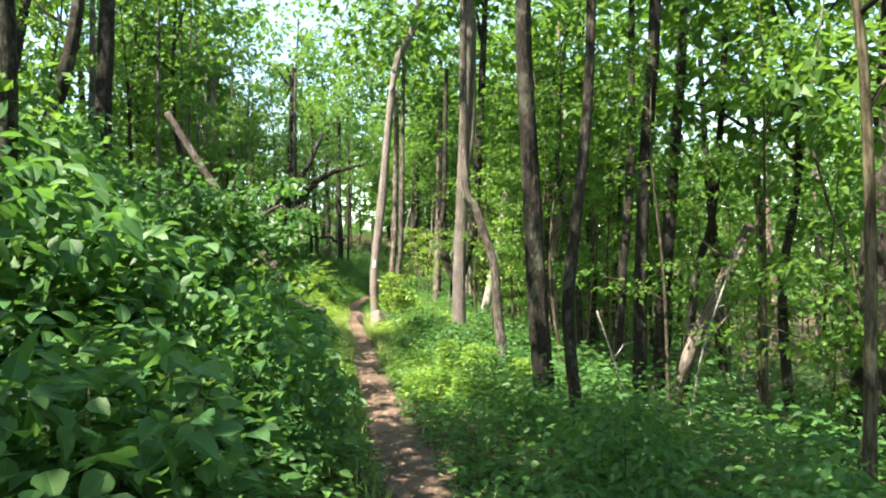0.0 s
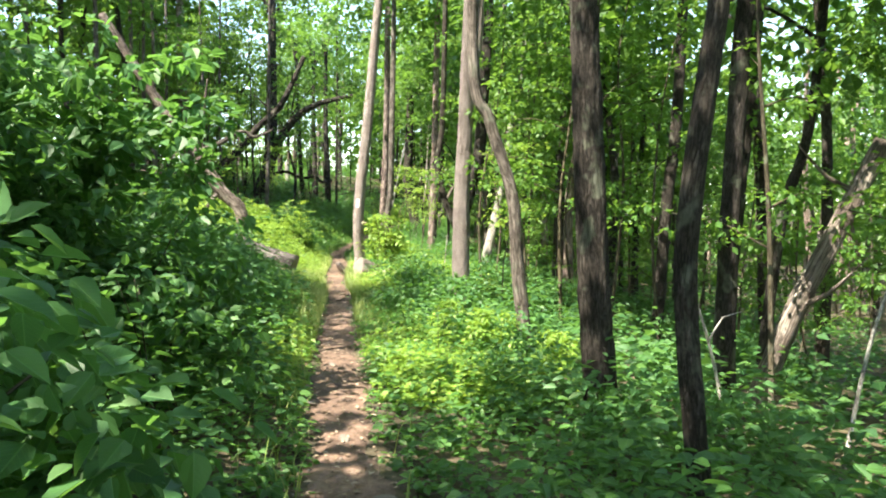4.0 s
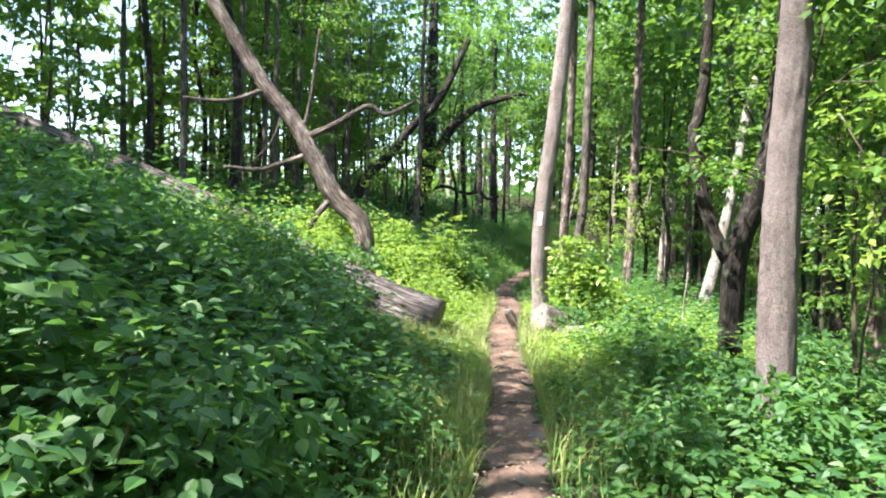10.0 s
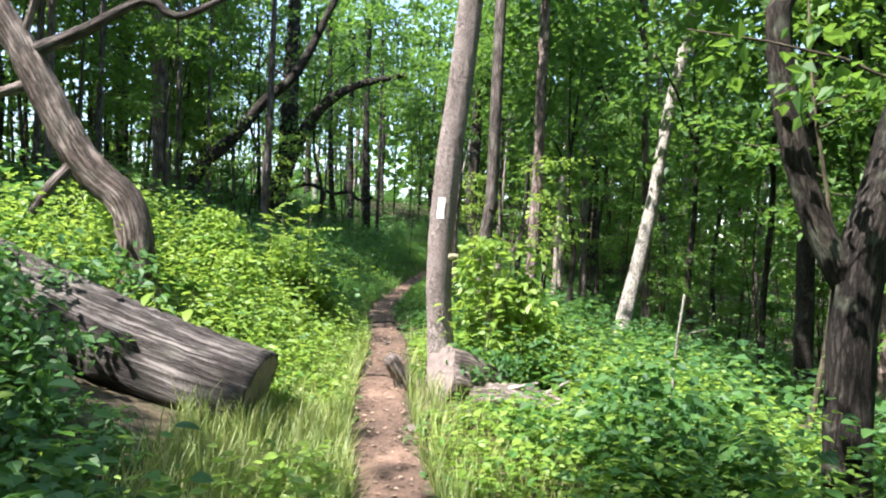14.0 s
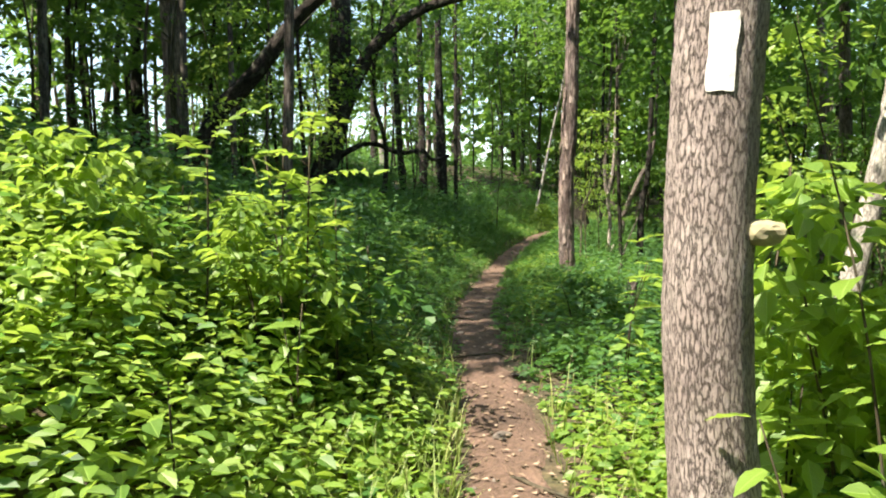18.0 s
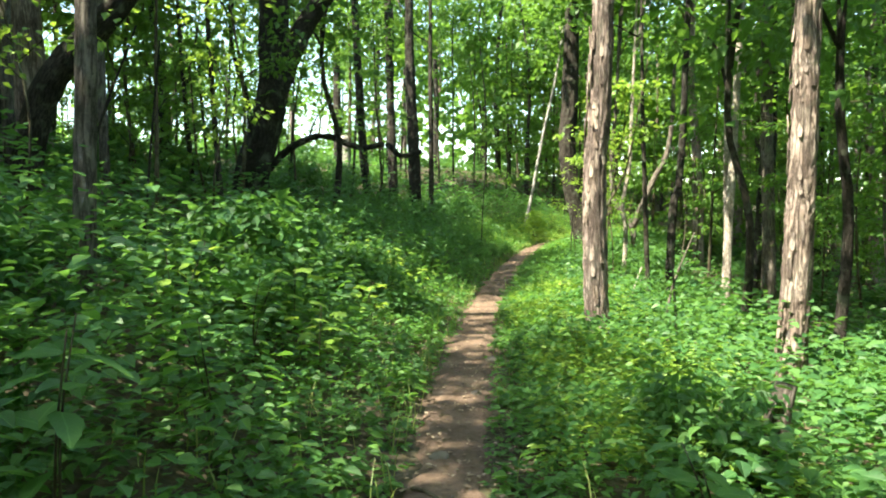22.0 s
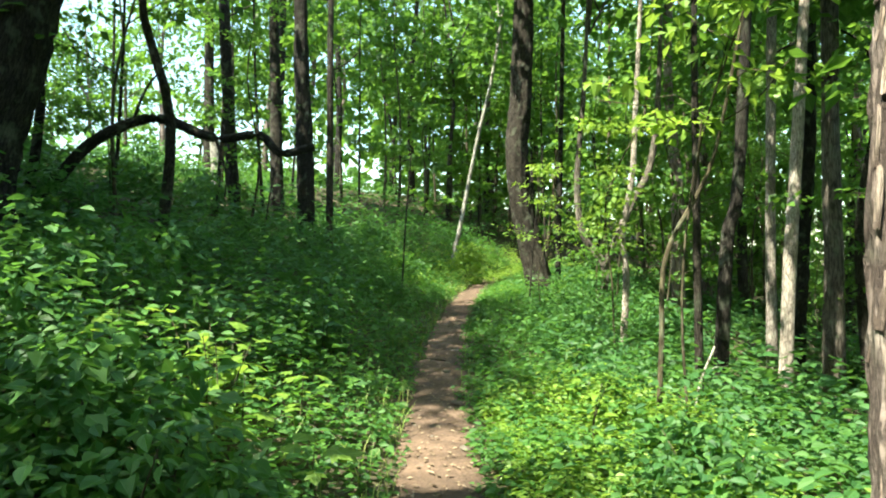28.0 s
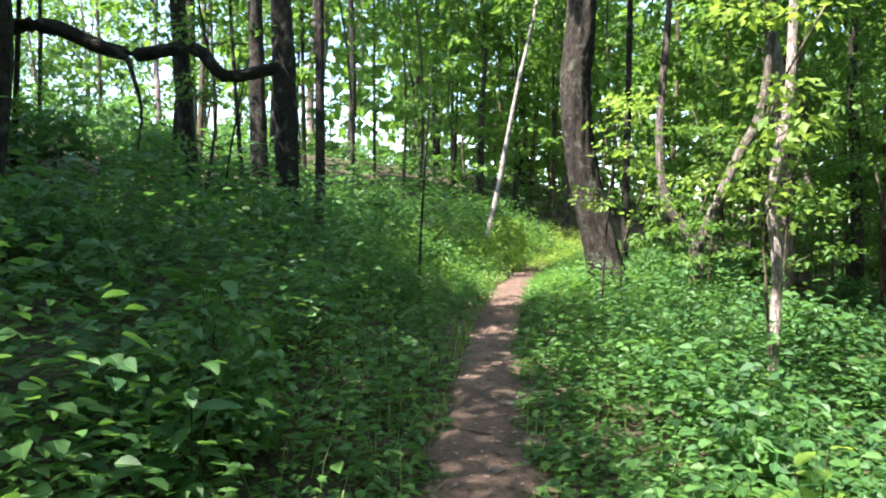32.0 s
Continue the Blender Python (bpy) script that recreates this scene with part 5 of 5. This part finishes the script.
BIG = {}
# the bright tone has sunlight mixed into its leaf colour
for mname, material in (("soft", LEAF_HERB), ("bright", LEAF_SUNLIT), ("dark", LEAF_SHRUB)):
    BIG[mname] = [big_leaf(k, 0.15 + 0.02 * k, 0.09 + 0.012 * k) for k in range(4)]
    for me in BIG[mname]:
        me.materials.append(material)


def broadleaf(x, y, tall, count, tone, label, seed, size=1.0):
    """A soft-stemmed plant with tiers of broad leaves."""
    g = random.Random(seed)
    t = thing("broadleaf_plant", label, "plant", (x, y, float(height(x, y))), "broad-leaved plants by the trail")
    stems = 1 + (count > 12)
    left = count
    for q in range(stems):
        lean = np.array((g.uniform(-0.25, 0.25), g.uniform(-0.25, 0.25), 0)) * tall
        line = [(0.04 * q, 0, -0.08), lean * 0.35 + (0, 0, tall * 0.5), lean + (0, 0, tall * g.uniform(0.85, 1.0))]
        put("stem", wood("stem", line, 0.007, 0.003, 0.12, 6), TWIG, t)
        c = spline(line, 0.02)
        here = left // (stems - q)
        left -= here
        turn = g.uniform(0, 360)
        for k in range(here):
            f = 0.38 + 0.62 * (k + 1) / here
            p = c[min(len(c) - 1, int(f * (len(c) - 1)))]
            turn += 137 + g.uniform(-15, 15)
            sc = size * g.uniform(0.75, 1.2) * (1.1 - 0.35 * f)
            m = Matrix.Translation(p) @ Matrix.Rotation(radians(turn), 4, "Z") @ Matrix.Rotation(radians(g.uniform(-25, 20)), 4, "Y") @ Matrix.Rotation(radians(g.uniform(-18, 18)), 4, "X") @ Matrix.Translation((0.03, 0, 0)) @ Matrix.Scale(sc, 4)
            put("leaf", BIG[tone][g.randrange(4)], None, t, "", m)
    return t


g = random.Random(77)
FIRST_PLANTS = (
        (3.2, -1.15, 0.9, 16, "bright", "bright-leaved plant in a shaft of sun"), (4.3, -0.95, 0.5, 12, "soft", "broad-leaved plant at the foot of the bank"),
        (7.6, -1.15, 0.95, 18, "soft", "broad-leaved plant leaning to the trail"), (8.6, -1.25, 1.0, 16, "soft", "broad-leaved plant on the bank"), (10.6, -1.45, 0.9, 16, "soft", "broad-leaved plant on the bank"),
        (12.2, -1.25, 0.8, 14, "soft", "pale broad-leaved plant on the bank"), (12.6, 1.2, 0.7, 16, "bright", "sunlit broad-leaved plant below the trail"), (13.6, 0.95, 0.6, 14, "bright", "sunlit broad-leaved plant below the trail"),
        (14.6, -1.3, 0.85, 16, "dark", "dark broad-leaved plant in the shade"), (15.8, -1.5, 0.9, 18, "dark", "dark broad-leaved plant in the shade"), (17.4, -1.6, 0.95, 18, "dark", "dark broad-leaved plant near the log"),
        (17.0, 1.3, 0.8, 16, "soft", "broad-leaved plant below the trail"), (18.6, 1.5, 0.9, 16, "soft", "broad-leaved plant below the trail"))
LATER_PLANTS = (
        (22.2, -1.7, 0.8, 16, "bright", "sunlit broad-leaved plant by the log"), (24.6, -1.2, 0.7, 18, "bright", "sunlit broad-leaved plant on the bank"), (25.8, -1.1, 0.8, 18, "bright", "sunlit broad-leaved plant on the bank"),
        (26.6, -1.3, 1.0, 20, "bright", "tall sunlit broad-leaved plant on the bank"), (25.2, 1.0, 0.8, 16, "bright", "sunlit broad-leaved plant behind the blazed tree"), (26.4, 1.1, 1.0, 18, "bright", "sunlit broad-leaved plant below the trail"), (27.6, 1.25, 0.9, 18, "bright", "sunlit broad-leaved plant below the trail"),
        (29.8, -1.3, 0.8, 16, "soft", "broad-leaved plant on the bank"), (30.6, 1.1, 0.7, 14, "soft", "broad-leaved plant below the trail"), (31.2, -1.2, 0.7, 16, "soft", "broad-leaved plant on the bank"), (32.8, -1.5, 0.8, 16, "soft", "broad-leaved plant on the bank"),
        (35.6, 1.2, 0.7, 16, "bright", "sunlit broad-leaved plant below the hickory"), (36.4, -1.3, 0.6, 14, "soft", "broad-leaved plant on the bank"), (38.2, -1.3, 0.7, 16, "soft", "broad-leaved plant on the bank"), (39.4, -1.4, 0.8, 18, "bright", "sunlit broad-leaved plant on the bank"),
        (40.2, -1.5, 0.7, 16, "bright", "sunlit broad-leaved plant on the bank"), (42.6, -1.2, 0.7, 16, "dark", "dark broad-leaved plant on the bank"), (43.6, -1.5, 0.8, 16, "dark", "dark broad-leaved plant on the bank"), (41.0, 1.3, 0.6, 14, "bright", "sunlit broad-leaved plant below the trail"), (42.8, 1.5, 0.6, 14, "bright", "sunlit broad-leaved plant below the trail"))
for k, (y, d, tall, count, tone, text) in enumerate(FIRST_PLANTS + LATER_PLANTS):
    broadleaf(float(path_x(y)) + d, y, tall, count, tone, text, 500 + k, 1.0 if tone != "bright" else 0.92)

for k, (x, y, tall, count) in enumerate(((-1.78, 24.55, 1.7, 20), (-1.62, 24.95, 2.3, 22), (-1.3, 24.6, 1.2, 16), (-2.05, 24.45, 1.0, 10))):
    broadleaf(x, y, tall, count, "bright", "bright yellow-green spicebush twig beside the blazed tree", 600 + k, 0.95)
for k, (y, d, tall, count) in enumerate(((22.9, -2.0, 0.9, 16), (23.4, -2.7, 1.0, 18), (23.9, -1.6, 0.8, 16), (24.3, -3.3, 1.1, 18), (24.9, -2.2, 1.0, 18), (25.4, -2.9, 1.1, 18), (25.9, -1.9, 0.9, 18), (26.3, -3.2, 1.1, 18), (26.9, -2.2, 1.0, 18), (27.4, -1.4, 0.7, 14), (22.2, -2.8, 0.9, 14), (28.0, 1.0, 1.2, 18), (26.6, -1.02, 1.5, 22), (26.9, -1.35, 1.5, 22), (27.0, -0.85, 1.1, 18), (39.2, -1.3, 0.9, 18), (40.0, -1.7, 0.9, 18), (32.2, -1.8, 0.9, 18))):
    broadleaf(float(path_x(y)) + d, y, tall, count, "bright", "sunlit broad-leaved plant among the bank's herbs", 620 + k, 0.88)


def frond_mesh(seed, length, pairs, leaflet, wide=0.30):
    """A feathered frond: a thin rib with pairs of leaflets, arching over."""
    g = np.random.default_rng(seed)
    f = np.repeat(np.linspace(0.16, 0.99, pairs), 2)
    side = np.tile((-1.0, 1.0), pairs)
    at = np.stack([length * f, 0 * f, length * (0.55 * f - 0.62 * f * f)], 1)
    along = np.stack([0.35 + 0 * f, side, -0.15 + 0.1 * g.random(len(f))], 1)
    return leaves("frond", at, along, UP + 0.15 * unit(len(f), g), leaflet * np.sin(np.pi * (0.12 + 0.83 * f)) + 0.01, wide, True)


FERN = [frond_mesh(k, 0.42 + 0.06 * k, 15, 0.11) for k in range(3)]
LEAFLET = leaves("leaflet", np.zeros((1, 3)), np.array([(1.0, 0, 0)]), UP[None], np.ones(1), 0.52, True)
LEAFLET.materials.append(LEAF_SUNLIT)
for me in FERN:
    me.materials.append(LEAF_HERB)
for k, (y, d) in enumerate(((30.2, -2.0), (37.0, -1.9), (38.6, -2.1), (33.6, -1.8), (27.9, -1.6), (14.0, -2.0), (44.6, -1.9), (24.0, -2.2))):
    x = float(path_x(y)) + d
    t = thing("fern", "green fern with arching fronds in the undergrowth", "fern", (x, y, float(height(x, y)) + 0.35), "ferns in the undergrowth")
    put("stem", wood("stem", [(0, 0, -0.42), (0, 0, 0.02)], 0.012, 0.01, 0.1, 6), TWIG, t)
    for q in range(7):
        put("frond", FERN[q % 3], None, t, "", Matrix.Rotation(q * 0.9 + g.uniform(-0.2, 0.2), 4, "Z") @ Matrix.Rotation(radians(g.uniform(-40, -5)), 4, "Y"))

for k, (x, y, tall) in enumerate(((-4.3, 26.45, 1.5), (-4.55, 26.7, 1.4), (-4.75, 26.1, 1.3), (-2.0, 27.5, 1.5))):
    t = thing("locust_sapling", "sunlit locust sapling with feathered yellow-green leaves", "sapling", (x, y, float(height(x, y))), "locust saplings")
    line = [(0, 0, -0.1), (0.05, 0.02, tall * 0.5), (0.12, -0.1, tall)]
    put("stem", wood("stem", line, 0.01, 0.004, 0.15, 6), TWIG, t)
    c = spline(line, 0.02)
    for q in range(11):
        p = c[int((0.3 + 0.7 * q / 10) * (len(c) - 1))]
        size = g.uniform(0.30, 0.42)
        rib = [(size * f, 0, size * (0.55 * f - 0.62 * f * f)) for f in (0, 0.35, 0.7, 1)]
        frond = put("frond", wood("frond", rib, 0.003, 0.0015, 0.08, 5), TWIG, t, "", Matrix.Translation(p) @ Matrix.Rotation(q * 2.4 + k, 4, "Z") @ Matrix.Rotation(radians(g.uniform(-45, 0)), 4, "Y"))
        for w in range(11):
            f = 0.22 + 0.15 * (w // 2) if w < 10 else 0.99
            turn = (0 if w == 10 else (1 if w % 2 else -1)) * g.uniform(58, 76)
            put("leaflet", LEAFLET, None, frond, "", Matrix.Translation((size * f, 0, size * (0.55 * f - 0.62 * f * f))) @ Matrix.Rotation(radians(turn), 4, "Z") @ Matrix.Rotation(radians(g.uniform(-12, 22)), 4, "Y") @ Matrix.Rotation(radians(g.uniform(-20, 20)), 4, "X") @ Matrix.Scale(g.uniform(0.075, 0.105), 4))

def maple_leaf(seed, size):
    """A five-lobed leaf, a little domed, on the end of its stalk."""
    g = random.Random(seed)
    half = [(-0.06, 0.22), (0.10, 0.50), (0.24, 0.32), (0.34, 0.40), (0.55, 0.56), (0.58, 0.27), (0.70, 0.24)]
    rim = [(0.0, 0.0)] + half + [(1.0, 0.0)] + [(x, -y) for x, y in half[::-1]]
    verts = [(0.30 * size, 0, 0.03 * size)] + [(x * size, y * size * g.uniform(0.9, 1.08), -0.16 * size * ((x - 0.3) ** 2 + y * y) * 2 + g.uniform(-0.02, 0.02) * size) for x, y in rim]
    n = len(rim)
    uv = [(0.3, 0.5)] + [(x, 0.5 + y) for x, y in rim]
    me = mesh_np("leaf", verts, [(0, 1 + k, 1 + (k + 1) % n) for k in range(n)], uv)
    me.materials.append(LEAF_SUNLIT)
    return me


MAPLE = [maple_leaf(k, 0.11 + 0.02 * k) for k in range(4)]
for k, (x, y, tall, count) in enumerate(((-5.45, 39.5, 0.6, 13), (-5.85, 40.1, 0.75, 14), (-5.2, 40.2, 0.55, 12), (-6.2, 39.4, 0.8, 13), (-4.95, 39.2, 0.42, 9), (-5.6, 38.9, 0.6, 12), (-5.3, 36.3, 0.6, 12), (-5.0, 33.2, 0.6, 12), (-5.4, 33.8, 0.75, 13), (-2.75, 41.9, 0.5, 11))):
    t = thing("maple_seedling", "maple seedling with pale lobed leaves in the undergrowth", "seedling", (x, y, float(height(x, y))), "maple seedlings")
    put("stem", wood("stem", [(0, 0, -0.06), (0.02, 0.02, tall * 0.5), (0.05, -0.03, tall)], 0.006, 0.003, 0.12, 6), TWIG, t)
    for q in range(count):
        f = 0.45 + 0.55 * (q + 1) / count
        m = Matrix.Translation((0.05 * f, -0.03 * f, tall * f)) @ Matrix.Rotation(q * 2.4 + k, 4, "Z") @ Matrix.Rotation(radians(g.uniform(-14, 22)), 4, "Y") @ Matrix.Rotation(radians(g.uniform(-20, 20)), 4, "X") @ Matrix.Translation((0.05 + 0.13 * g.random(), 0, 0)) @ Matrix.Scale(g.uniform(0.8, 1.15), 4)
        put("leaf", MAPLE[g.randrange(4)], None, t, "", m)

# saplings that hang their leaves over the trail's lower side
over = young_tree(221, "thin sapling hanging bright leaves beside the trail", 3.4, 1.5, 0.016, 0.9, 30, 18, 0.105, LEAF_SUNLIT)
over.location = (1.3, 18.9, float(height(1.3, 18.9)))
for x, y, sc, a in ((-1.3, 46.6, 1.1, 200), (-0.6, 30.2, 1.0, 10), (-2.0, 49.6, 0.9, 300), (-8.4, 34.4, 1.05, 120), (-7.6, 37.2, 1.0, 40)):
    lay(over, x, y, sc, a)

hanging = young_tree(222, "thin sapling holding bright leaves high beside the trail", 4.1, 2.75, 0.016, 1.15, 30, 13, 0.13, LEAF_SUNLIT)
hanging.location = (-1.9, 41.3, float(height(-1.9, 41.3)))

# thin bare poles and sticks
for k, (x, y, tall, lean, bark, text) in enumerate((
        (0.1, 23.6, 1.4, 0.10, BARK_WHITE, "pale bare pole of a dead sapling"), (3.1, 9.6, 2.6, 0.7, BARK_WHITE, "pale bare stick leaning on the slope"), (2.7, 10.6, 1.8, -0.5, BARK_WHITE, "pale bare stick leaning on the slope"),
        (-1.4, 42.8, 0.9, 0.25, BARK_WHITE, "pale bare forked twig"), (-1.45, 38.9, 1.6, 0.5, BARK_GREY, "thin grey sapling stem beside the hickory"), (-1.3, 38.3, 1.5, -0.1, BARK_GREY, "short grey dead stem beside the hickory"),
        (-2.2, 50.6, 3.2, 0.3, BARK_DARK, "thin dark sapling stem"), (-4.9, 50.3, 3.0, 0.2, BARK_DARK, "thin dark sapling stem"), (-7.9, 50.5, 2.6, 0.5, BARK_DARK, "thin dark leaning stem"), (-8.6, 35.5, 2.4, 0.9, BARK_DARK, "dark bare branch on the bank"), (-8.3, 36.6, 2.6, 0.3, BARK_DARK, "dark bare stem on the bank"))):
    z = float(height(x, y))
    t = thing("dead_sapling", text, "dead sapling", (x, y, z))
    put("stem", wood("stem", [(0, 0, -0.15), (lean * 0.4, 0.05, tall * 0.5), (lean, 0, tall)], 0.022, 0.010, 0.12, 8, 0.05, 0, k), bark, t)
    put("twig", wood("twig", [(lean * 0.5, 0.04, tall * 0.6), (lean * 0.5 + 0.15, 0.1, tall * 0.72), (lean * 0.5 + 0.32, 0.1, tall * 0.75)], 0.010, 0.004, 0.1, 6, 0, 0, k), bark, t)

# pebbles and bits of stick on the trail
g4 = np.random.default_rng(35)
bm = bmesh.new()
bmesh.ops.create_icosphere(bm, subdivisions=1, radius=1.0)
ico = np.array([v.co for v in bm.verts])
icof = np.array([[v.index for v in f.verts] for f in bm.faces])
bm.free()
n = 260
sy = g4.uniform(0, 58, n)
sd = g4.normal(0, 0.26, n)
sx = path_x(sy) + sd
sz = height(sx, sy) + 0.02
rad = g4.uniform(0.006, 0.022, (n, 1, 1)) * g4.uniform(0.6, 1.2, (n, 1, 3)) * (1, 1, 0.6)
v = np.stack([sx, sy, sz], 1)[:, None] + ico[None] * rad
f = icof[None] + (np.arange(n) * len(ico))[:, None, None]
tagged(put("pebbles", mesh_np("pebbles", v.reshape(-1, 3), f.reshape(-1, 3), None, True), STONE), "small grey pebbles trodden into the dirt trail", "pebbles", kind="stuff")

# half-buried stones and clods on the trail, and roots across it
for k in range(34):
    y = (10.2, 11.9, 13.1, 14.4, 15.6, 16.0, 16.6, 17.3, 17.8, 18.2, 18.9, 19.6, 20.5, 22.4, 25.6, 26.8, 28.4, 30.3, 32.1, 33.9, 35.6, 37.2, 38.8, 40.6, 42.3, 44.0, 45.5, 47.1, 3.4, 5.1, 6.6, 7.9, 9.1, 49.4)[k]
    x = float(path_x(y)) + g.uniform(-0.3, 0.3)
    bm = bmesh.new()
    bmesh.ops.create_icosphere(bm, subdivisions=3, radius=1.0)
    w, l, h = g.uniform(0.03, 0.075), g.uniform(0.035, 0.085), g.uniform(0.015, 0.032)
    for v in bm.verts:
        q = v.co + Vector((k * 3.1, 0, 0))
        v.co *= 1 + 0.28 * noise.noise(q * 1.3) + 0.10 * noise.noise(q * 4)
        v.co = Vector((v.co.x * w, v.co.y * l, v.co.z * h))
    me = bpy.data.meshes.new("stone")
    bm.to_mesh(me)
    bm.free()
    st = put("stone", me, STONE)
    st.location = (x, y, float(height(x, y)) + 0.024)
    st.rotation_euler = (g.uniform(-0.2, 0.2), g.uniform(-0.2, 0.2), g.uniform(0, 3))
    tagged(st, "small half-buried stone in the trail's dirt", "stone", "stones in the trail")
for y, a, b, r in ((16.3, -0.4, 0.15, 0.018), (18.4, -0.2, 0.4, 0.016), (29.1, -0.4, 0.3, 0.02), (31.4, -0.35, 0.1, 0.015), (26.0, -0.1, 0.4, 0.014), (44.8, -0.4, 0.2, 0.016)):
    c = float(path_x(y))
    pts = [(c + a + (b - a) * f, y + 0.12 * math.sin(5 * f + y), float(height(c + a + (b - a) * f, y)) + (0.026 if 0 < f < 1 else -0.03)) for f in (0, 0.2, 0.45, 0.75, 1)]
    t = thing("root", "thin brown root lying bare across the trail", "root", pts[0], "roots across the trail")
    put("root", wood("root", [np.array(p) - pts[0] for p in pts], r, r * 0.5, 0.05, 8, 0.06, 0, int(y)), TWIG, t)
